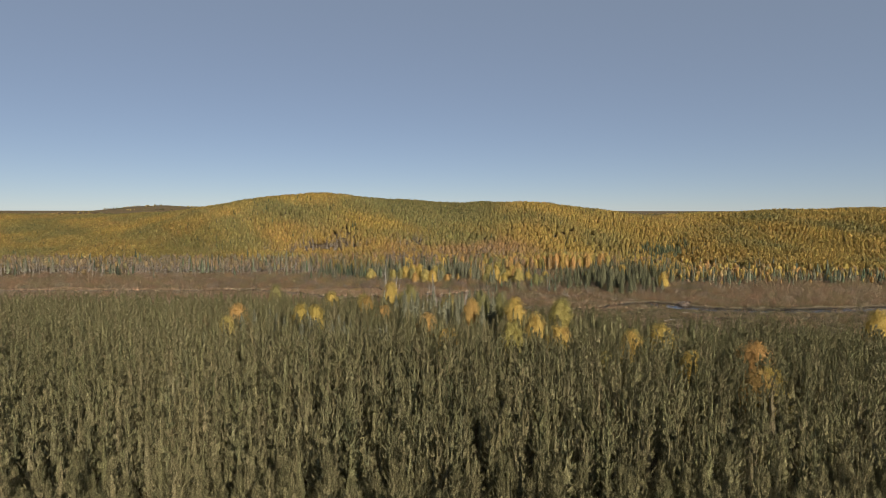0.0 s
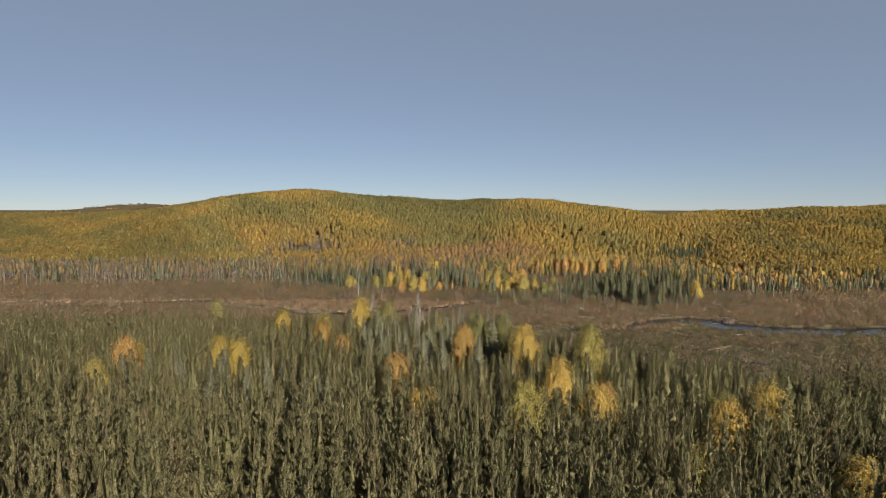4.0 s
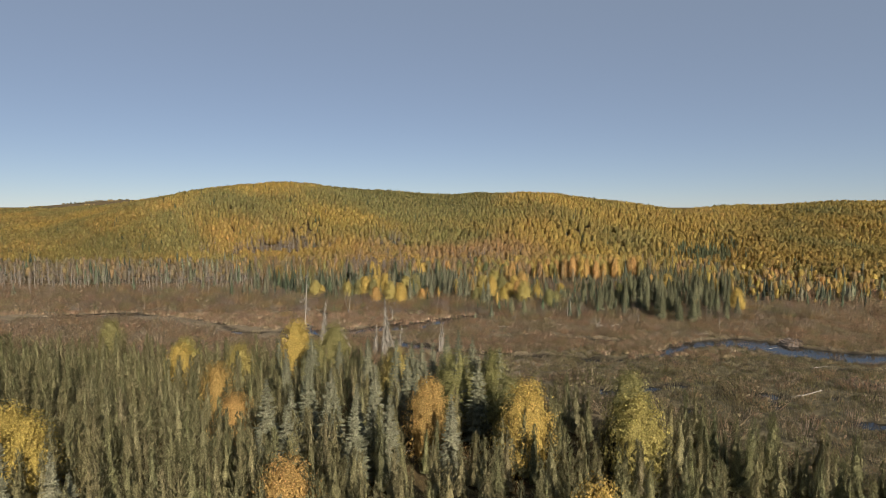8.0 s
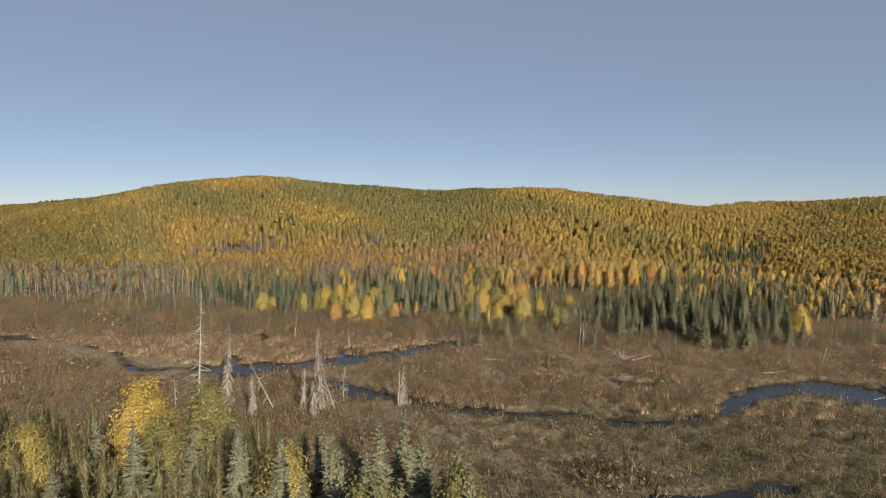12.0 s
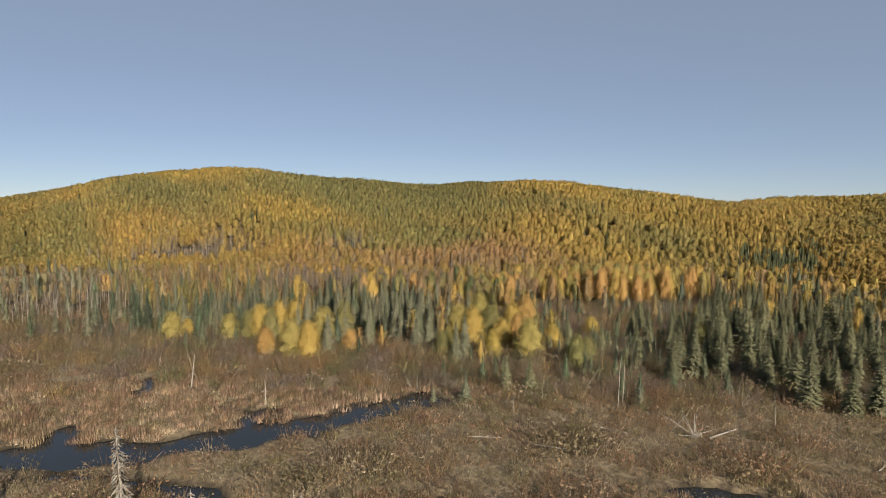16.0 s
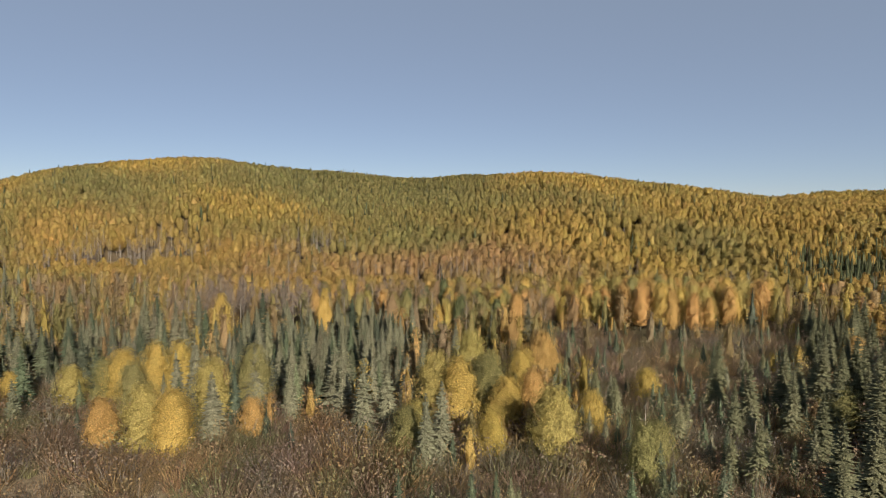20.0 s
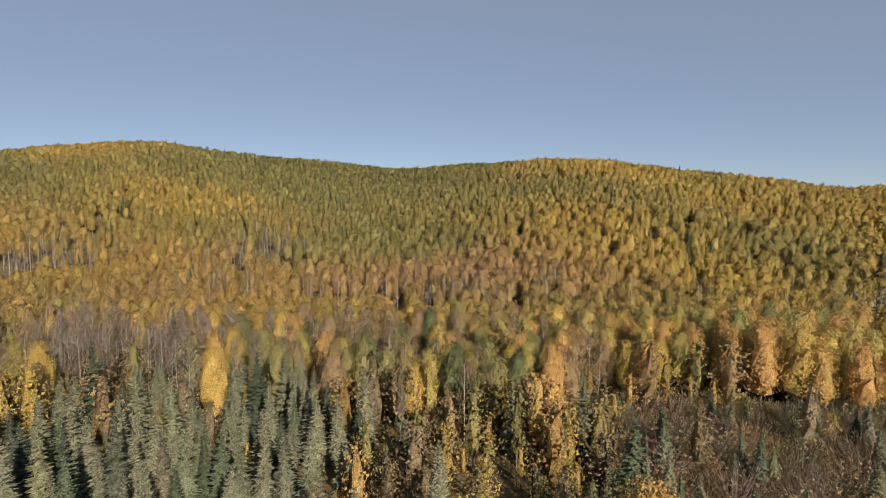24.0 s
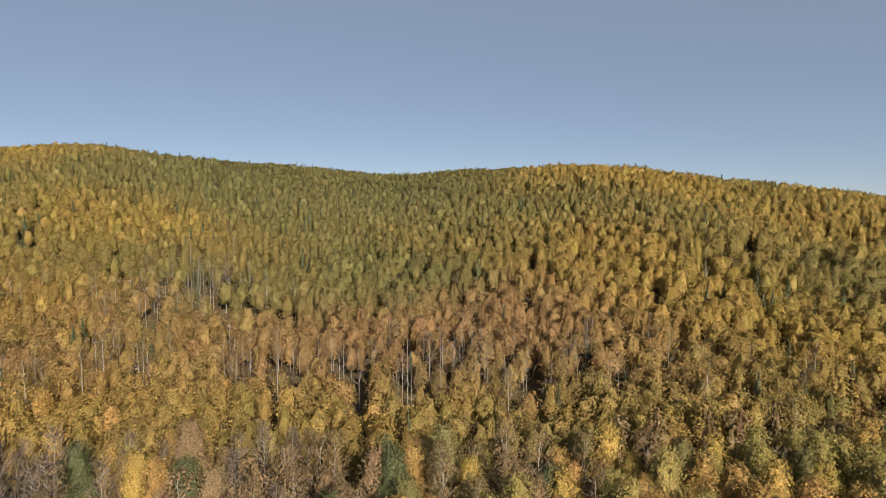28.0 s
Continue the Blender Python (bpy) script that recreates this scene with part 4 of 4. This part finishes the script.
def pine_hues(x):
    # pines to the right draw the darker hue more often, shade put into colour
    shady = smooth((x - 30) / 60)
    w = np.stack([5 - 2 * shady, 3 + 0 * x, 1.5 + 0 * x, 1 + 2 * shady], 1)
    return hues(rng, len(x), [OLIVE, (0.188, 0.172, 0.08), (0.225, 0.197, 0.096), (0.152, 0.146, 0.07)], w, 0.06, 0.3)


def inner(x, y):
    """The part of the stand that the flight passes lower over."""
    return (y > 118) & (np.abs(x + 8) < 72)


pines = [join(*pine_shape(rng, 190, r=1.3)) for _ in range(12)]
x, y = spots(rng, -190, 190, 20, 212, 2.1, lambda x, y: stand(x, y) * ~inner(x, y))
k = clear_of(x, y, 1.3) & ~((y < 53) & (y > 29) & (np.abs(x) < 0.8 * y + 8))
x, y = x[k], y[k]
n = len(x)
scatter("pine_stand", pines, x, y, ground_z(x, y), rng.uniform(0.85, 1.15, n) * (1 - 0.2 * smooth((y - 95) / 60)), pine_hues(x), [NEEDLES, PINE_BARK], "dense stand of young olive-green pines", "pine trees", rng, leafy=0.22)
full_pines = [join(*pine_shape(rng, 420, r=1.35, cone=0.3)) for _ in range(10)]
bushy_pines = [join(*pine_shape(rng, 560, r=2.3, cone=0.9)) for _ in range(8)]
x, y = spots(rng, -90, 80, 116, 212, 2.2, lambda x, y: 1.1 * stand(x, y) * inner(x, y) * (1 - 0.45 * smooth((x + 4) / 14)))
k = clear_of(x, y, 1.2)
x, y = x[k], y[k]
n = len(x)
s = rng.uniform(0.7, 1.05, n) * (1 - 0.1 * smooth((y - 150) / 40))
open_grown = rng.random(n) < 0.12 + 0.8 * smooth((x + 8) / 14)
for nm, shapes, k, what in (("marsh_side_pines", full_pines, ~open_grown, "close-set olive-green pines near the marsh"), ("bushy_pines", bushy_pines, open_grown, "broad bushy olive-green pines at the marsh edge")):
    scatter(nm, shapes, x[k], y[k], ground_z(x[k], y[k]), s[k] * (1 - 0.15 * (nm == "bushy_pines")), pine_hues(x[k]), [NEEDLES, PINE_BARK], what, "pine trees", rng, leafy=0.22)

# hillside woods
asp_far = [join(*broadleaf_shape(rng, 84, size=0.46, limbs=0, r=rng.uniform(1.35, 1.75), low=rng.uniform(0.2, 0.4), h=6.3, bunches=16, core=0.62, tight=0.25, mesh=(3, 5), blunt=0.65)) for _ in range(12)]
asp_rim = [join(*broadleaf_shape(rng, 34, size=0.66, limbs=0, r=rng.uniform(1.35, 1.75), low=rng.uniform(0.25, 0.4), h=6.3, bunches=10, core=0.65, tight=0.2, mesh=(2, 4), blunt=0.65)) for _ in range(8)]
asp_near = [join(*broadleaf_shape(rng, 330, size=0.33, limbs=1, r=rng.uniform(1.6, 2.2), low=rng.uniform(0.15, 0.35), h=6.6, bunches=26, core=0.55, tight=0.35, mesh=(4, 6), blunt=0.55)) for _ in range(10)]
con_far = [join(*spruce_shape(rng, 6, 5, h=7.5, r=1.7)) for _ in range(5)]
bare_far = [bare_shape(rng, h=9, limbs=5, r=1.8, twigs=60, thick=0.08) for _ in range(4)]
x, y = spots(rng, -480, 520, 326, 690, 2.05, lambda x, y: in_view(x, y, 14) * (y > FOOT_Y(x) + 6) * (y < CREST_Y(x) + 6))
k = clear_of(x, y, 1.8) & ((y > 452) | (np.abs(x - 20) > 115) | (rng.random(len(x)) < 0.62))
x, y = x[k], y[k]
z = ground_z(x, y)
n = len(x)
patch, patch2, patch3 = wave(x, y, 45, 2), wave(x, y, 26, 8), wave(x, y, 14, 5)
green = np.clip(0.75 + 0.45 * patch + 0.3 * patch3 + 2.6 * spot(x, y, -12, 530, 50, 60) + 0.8 * spot(x, y, -115, 480, 45, 22) + 0.7 * spot(x, y, -60, 500, 25, 18), 0.05, 3)
gold = np.clip(0.55 + 0.4 * patch2 + 2.5 * spot(x, y, -52, 466, 22, 13) + 2.5 * spot(x, y, -122, 515, 28, 14) + 1.5 * spot(x, y, -70, 422, 40, 20) + 0.5 * smooth((x - 40) / 60) + 1.2 * spot(x, y, 100, 415, 45, 18) + 1.5 * spot(x, y, 84, 498, 18, 14), 0.05, 4)
amber = np.clip(0.4 + 0.35 * patch2 + 2.0 * spot(x, y, -70, 418, 45, 16) + 0.5 * spot(x, y, 170, 400, 60, 40), 0.05, 3)
rust = np.clip(0.15 - 0.2 * patch + 2.5 * spot(x, y, 50, 412, 38, 18) + 1.8 * spot(x, y, -34, 420, 16, 14) + 1.5 * spot(x, y, -55, 400, 40, 9), 0.02, 3)
pale = np.clip(0.4 + 0.3 * patch3, 0.05, 1)
tint = hues(rng, n, [(0.22, 0.2, 0.076), (0.41, 0.285, 0.076), (0.4, 0.252, 0.078), (0.36, 0.225, 0.1), (0.33, 0.253, 0.078)], np.stack([green, gold, amber, rust, pale], 1) ** 2 * drift(x, y, 5, 30, 1.1), 0.06, 0.86)
ravine = spot(x, y, 156, 408, 17, 15)
is_con = rng.random(n) < 0.035 * green + 1.1 * ravine
is_bare = rng.random(n) < 1.2 * spot(x, y, -85, 424, 26, 8) + 0.9 * spot(x, y, -20, 432, 12, 8) + 0.5 * spot(x, y, 20, 400, 40, 8)
gone = rng.random(n) < 0.85 * spot(x, y, -8, 424, 9, 6)
s = rng.uniform(0.82, 1.1, n)
k = ~is_con & ~is_bare & ~gone
rim = (np.abs(x - 10) > 0.72 * (y - 200)) | (y > 520)
close = (y < 452) & (np.abs(x - 20) < 115)
scatter("lower_slope_aspens", asp_near, x[k & close], y[k & close], z[k & close], s[k & close], tint[k & close], [FOLIAGE, PALE_BARK], "autumn aspens in gold and rust on the lower slope", "aspen trees", rng, leafy=0.3)
k = k & ~close
scatter("hillside_aspens", asp_far, x[k & ~rim], y[k & ~rim], z[k & ~rim], s[k & ~rim], tint[k & ~rim], [FOLIAGE, PALE_BARK], "autumn aspens in yellow, orange and green on the hill", "aspen trees", rng, up=1.4, leafy=0.25)
scatter("hilltop_aspens", asp_rim, x[k & rim], y[k & rim], z[k & rim], s[k & rim], tint[k & rim], [FOLIAGE, PALE_BARK], "autumn aspens along the hill's crest and flanks", "aspen trees", rng, up=1.4, leafy=0.25)
k = is_con & ~gone
scatter("hillside_spruces", con_far, x[k], y[k], z[k], s[k], hues(rng, k.sum(), [(0.09, 0.1, 0.05), (0.12, 0.12, 0.055)], [1, 1]), [NEEDLES, PINE_BARK], "dark green spruces among the hillside aspens", "spruce trees", rng)
k = is_bare & ~gone & ~is_con
scatter("leafless_aspens", bare_far, x[k], y[k], z[k], s[k], hues(rng, k.sum(), [(0.22, 0.175, 0.125)], [1]), [FOLIAGE, PALE_BARK], "bare grey aspen stems on the hill", "aspen trees", rng)

# woods behind and on the far plain
far_clump = []
for _ in range(6):
    v, f, m = lumps(rng.normal(size=(6, 3)) * [9, 9, 0.3] + [0, 0, 1.2], rng.uniform(1.6, 2.6, 6), rng, OCTA, 0.25)
    far_clump.append((v, f, np.full(len(f), m)))
x, y = spots(rng, -1400, 1400, 500, 1600, 32, lambda x, y: in_view(x, y, 30) * (y > CREST_Y(x) + 60) * (np.abs(x) > 250))
n = len(x)
scatter("distant_woods", far_clump, x, y, ground_z(x, y), rng.uniform(0.5, 0.75, n), hues(rng, n, [(0.22, 0.18, 0.08), (0.33, 0.235, 0.08), (0.17, 0.155, 0.07)], [2, 2, 1]), [FOLIAGE], "distant autumn woods on the plain", "woods", rng)

# belt of woods between the far bank and the hill
x, y = spots(rng, -330, 420, 278, 410, 2.8, lambda x, y: in_view(x, y, 14) * smooth((y - FAR_EDGE(x) - 2) / 30) * (y <= FOOT_Y(x) + 8))
k = clear_of(x, y, 2.0)
x, y = x[k], y[k]
glade = smooth((x - 36) / 10) * smooth((116 - x) / 10) * smooth((352 - y) / 6)
k = rng.random(len(x)) > 0.93 * glade
x, y = x[k], y[k]
n = len(x)
z = ground_z(x, y)
conifer = np.clip(0.8 * smooth((348 - y) / 20) * smooth((28 - x) / 14) * smooth((x + 78) / 18) + 0.75 * smooth((x - 90) / 12) * smooth((318 - y) / 20) + 0.4 * wave(x, y, 15, 4), 0.03, 0.9)
leafless = np.clip(0.9 * spot(x, y, -24, 376, 20, 14) + 0.85 * smooth((-58 - x) / 18) * smooth((376 - y) / 40) + 0.35 * spot(x, y, -70, 365, 40, 25), 0.03, 0.9)
pick = rng.random(n)
con, bare = pick < conifer, (pick >= conifer) & (rng.random(n) < leafless)
rest = ~con & ~bare
asp_mid = [join(*broadleaf_shape(rng, 300, size=0.4, limbs=3, low=rng.uniform(0.05, 0.2), h=8.6, r=rng.uniform(2.2, 3.0), bunches=26, core=0.28, tight=0.45, mesh=(4, 6))) for _ in range(10)]
spr_fine = [join(*spruce_shape(rng, 21, 13, h=10, r=2.4, thin=0.95)) for _ in range(7)]
spr_mid = [join(*spruce_shape(rng, 11, 7, h=9.5, r=2.4)) for _ in range(7)]
bare_mid = [bare_shape(rng, h=10, limbs=6, r=1.8, twigs=90) for _ in range(5)]
sunny = smooth((x - 60) / 60)
rusty = 1.5 + 2.5 * spot(x, y, 15, 375, 16, 18) + spot(x, y, -50, 380, 40, 20)
tint = hues(rng, n, [GOLD, AMBER, RUST, LIME, FADED], np.stack([1.2 + sunny, 0.9 + sunny, rusty, 1.3 + 0 * x, 0.8 + 0 * x], 1) * drift(x, y, 5, 11, 1.4), 0.1, 0.25)
s = 0.3 + (0.8 - 0.2 * smooth((335 - y) / 20)) * rng.random(n) ** 1.5
bank = (x < -58) & (y < 340) & (rng.random(n) < 0.93)
rest = rest & ~bank
out = np.abs(x - 15) > 105
k = rest & ~out
scatter("valley_aspens", asp_mid, x[k], y[k], z[k], s[k], tint[k], [FOLIAGE, PALE_BARK], "autumn aspens and birches at the foot of the hill", "aspen trees", rng)
out = np.abs(x - 15) > 105
k = rest & out
dull = smooth((-50 - x) / 20)[:, None]
tint = tint * (1 - dull) + dull * (0.45 * tint + 0.55 * np.array([0.2, 0.16, 0.1]))
scatter("outer_aspens", asp_far, x[k], y[k], z[k], s[k], tint[k], [FOLIAGE, PALE_BARK], "autumn aspens along the far sides of the marsh", "aspen trees", rng)
for nm, shapes, k, what in (("far_bank_spruces", spr_fine, con & (np.abs(x + 12) < 62), "grey-green spruces behind the far bank"), ("valley_spruces", spr_mid, con & (np.abs(x + 12) >= 62), "grey-green spruces at the foot of the hill")):
    scatter(nm, shapes, x[k], y[k], z[k], s[k], hues(rng, k.sum(), [SILVER, (0.11, 0.125, 0.07), DARK], [3, 2, 1]), [NEEDLES, PINE_BARK], what, "spruce trees", rng)
scatter("bare_stems", bare_mid, x[bare], y[bare], z[bare], 0.85 * s[bare], hues(rng, bare.sum(), [(0.22, 0.175, 0.125)], [1]), [FOLIAGE, PALE_BARK], "pale leafless aspen stems along the marsh", "aspen trees", rng)

# young spruces in the shrubby clearing and over the marsh scrub
x = np.concatenate([rng.uniform(40, 104, 170), rng.uniform(18, 66, 26)])
y = np.concatenate([rng.uniform(272, 346, 170), rng.uniform(262, 292, 26)])
scatter("young_spruces", spr_fine, x, y, ground_z(x, y), rng.uniform(0.22, 0.55, len(x)), hues(rng, len(x), [SILVER, (0.11, 0.125, 0.07)], [1, 2]), [NEEDLES, PINE_BARK], "small green spruces scattered in the shrubby clearing", "spruce trees", rng, leafy=0.5)

# ---- shrubs, sedge and reeds ----
def marshy(x, y):
    return smooth((y - NEAR_EDGE(x) + 6) / 6) * (wetness(x, y) < -0.6)


shrubs = [join(*shrub_shape(rng, 40, 26, r=1.35, h=1.4, size=0.19)) for _ in range(10)]


def brushy(x, y):
    """How much scrub covers the marsh."""
    c = 0.97 * smooth((y - 226) / 6) * smooth((x - 8) / 8) + 0.95 * smooth((15 - x) / 8) * smooth((STREAM_Y(x) - 4 - y) / 4) + 0.95 * smooth((y - 272 + 6 * wave(x, y, 11, 3)) / 6) + 0.8 * smooth((x - 10) / 10) * smooth(0.7 + wave(x, y, 3.5, 7))
    glade = smooth((x - 36) / 10) * smooth((112 - x) / 10)
    return np.clip(c, 0, 0.97) * (1 - smooth((y - FAR_EDGE(x) - 26) / 20) * (1 - glade))


STREAM_Y = table((-120, 266), (-95, 272), (-56, 257), (-46, 244), (-24, 245), (-16, 247), (-4, 252.5), (3, 255.5), (10, 261), (17, 265.5), (60, 268))
xa, ya = spots(rng, -60, 130, 160, 352, 1.55, lambda x, y: in_view(x, y, 6) * marshy(x, y) * brushy(x, y) * (y > 196))
xb, yb = spots(rng, -230, 320, 120, 330, 2.4, lambda x, y: in_view(x, y, 6) * marshy(x, y) * brushy(x, y) * ~((x > -60) & (x < 130) & (y > 196)))
x, y = np.concatenate([xa, xb]), np.concatenate([ya, yb])
big = np.concatenate([0 * xa + 0.9, 0 * xb + 1.35])
k = clear_of(x, y, 0.5)
x, y, big = x[k], y[k], big[k]
n = len(x)
south = smooth((224 - y) / 4) * smooth((x - 12) / 10)
patch = wave(x, y, 12, 6)
w = np.stack([1.4 + patch, 1 - 0.5 * patch + south, 0.8 + 0 * x, 0.25 + 0.3 * patch, 0.5 + 2.5 * south], 1) * drift(x, y, 5, 4, 2.0)
tint = hues(rng, n, [(0.32, 0.212, 0.122), (0.26, 0.205, 0.115), (0.31, 0.245, 0.16), (0.35, 0.2, 0.108), (0.215, 0.19, 0.085)], np.clip(w, 0.05, 9), 0.1, 0.35)
scatter("marsh_shrubs", shrubs, x, y, ground_z(x, y), rng.uniform(0.5, 1.45, n) * (1 - 0.2 * south) * big * (0.98 + 0.7 * smooth(1.3 * wave(x, y, 7, 9))), tint * 1.08, [SCRUB], "rusty and grey-brown willow scrub over the marsh", "shrubs", rng, wide=0.25, up=1.3, leafy=0.2)

# taller willows at the edge of the woods and in the clearing
tall = [join(*shrub_shape(rng, 120, 70, r=1.6, h=2.4, size=0.17)) for _ in range(8)]
x, y = spots(rng, -120, 130, 262, 352, 2.5, lambda x, y: in_view(x, y, 0) * (wetness(x, y) < -1.5) * np.clip(
    0.95 * np.exp(-((y - FAR_EDGE(x) - 6) / 15) ** 2) + 0.55 * smooth((x - 36) / 10) * smooth((112 - x) / 10) * smooth((y - 275) / 8), 0, 0.9))
k = clear_of(x, y, 0.9)
x, y = x[k], y[k]
n = len(x)
tint = hues(rng, n, [(0.24, 0.175, 0.115), (0.21, 0.175, 0.125), (0.29, 0.2, 0.095), (0.19, 0.175, 0.085)], drift(x, y, 4, 7, 1.5))
scatter("tall_willows", tall, x, y, ground_z(x, y), rng.uniform(0.7, 1.7, n), tint * 1.3, [SCRUB], "brown and grey willow thickets at the wood's edge", "shrubs", rng, wide=0.25, up=1.3, leafy=0.2)

tufts = [join(reed_shape(rng, 26, 0.8, 0.95)) for _ in range(6)]
x, y = spots(rng, -40, 170, 120, 236, 1.35, lambda x, y: in_view(x, y, 4) * marshy(x, y) * smooth((x - 8) / 12) * (0.75 + 0.3 * wave(x, y, 4, 2)))
n = len(x)
tint = hues(rng, n, [(0.23, 0.198, 0.1), (0.28, 0.225, 0.13), (0.16, 0.142, 0.066)], drift(x, y, 3, 4, 1.6))
scatter("sedge_tussocks", tufts, x, y, ground_z(x, y), rng.uniform(0.6, 1.3, n), tint, [FOLIAGE], "olive and straw sedge tussocks between pools", "sedge", rng, wide=0.3, up=1.3, leafy=0.1)

reeds = [join(reed_shape(rng, 62, 1.0, 1.15)) for _ in range(6)]


def reedy(x, y):
    north = smooth((y - STREAM_Y(x) - 1.5) / 2) * smooth((22 - x) / 8) * smooth((276 - y + 5 * wave(x, y, 12, 2)) / 5)
    return np.clip(north + 1.3 * spot(x, y, 14, 230, 6, 5) + 1.4 * spot(x, y, 54, 224, 9, 5) + 1.2 * spot(x, y, 22, 226, 7, 3) + spot(x, y, 60, 232, 10, 4) + spot(x, y, 68, 219, 8, 3), 0, 0.97) * (wetness(x, y) < 0.35)


x, y = spots(rng, -210, 80, 205, 285, 1.3, lambda x, y: in_view(x, y, 4) * reedy(x, y))
n = len(x)
tint = hues(rng, n, [(0.33, 0.225, 0.135), (0.38, 0.285, 0.175), (0.27, 0.205, 0.115)], [2, 1.4, 1.2])
scatter("cattails", reeds, x, y, np.maximum(ground_z(x, y), -0.25), rng.uniform(0.75, 1.2, n), tint * 1.2, [FOLIAGE], "tall tan and russet cattails along the creek", "cattails", rng, wide=0.2, up=0.9, leafy=0.1)

# low growth on the forest floor of the near stand and the far bank
x, y = spots(rng, -120, 120, 25, 380, 3.5, lambda x, y: 0.8 * in_view(x, y, 0) * ((y < NEAR_EDGE(x)) & (y > 100) | (y > FAR_EDGE(x)) & (np.abs(x - 20) < 90)))
k = clear_of(x, y, 0.6)
x, y = x[k], y[k]
n = len(x)
tint = hues(rng, n, [(0.2, 0.13, 0.07), (0.16, 0.14, 0.06), (0.27, 0.17, 0.06)], [2, 1.5, 1])
scatter("underbrush", shrubs, x, y, ground_z(x, y), rng.uniform(0.6, 1.2, n), tint, [SCRUB], "brown and yellow underbrush beneath the trees", "shrubs", rng, wide=0.25, up=1.3, leafy=0.2)
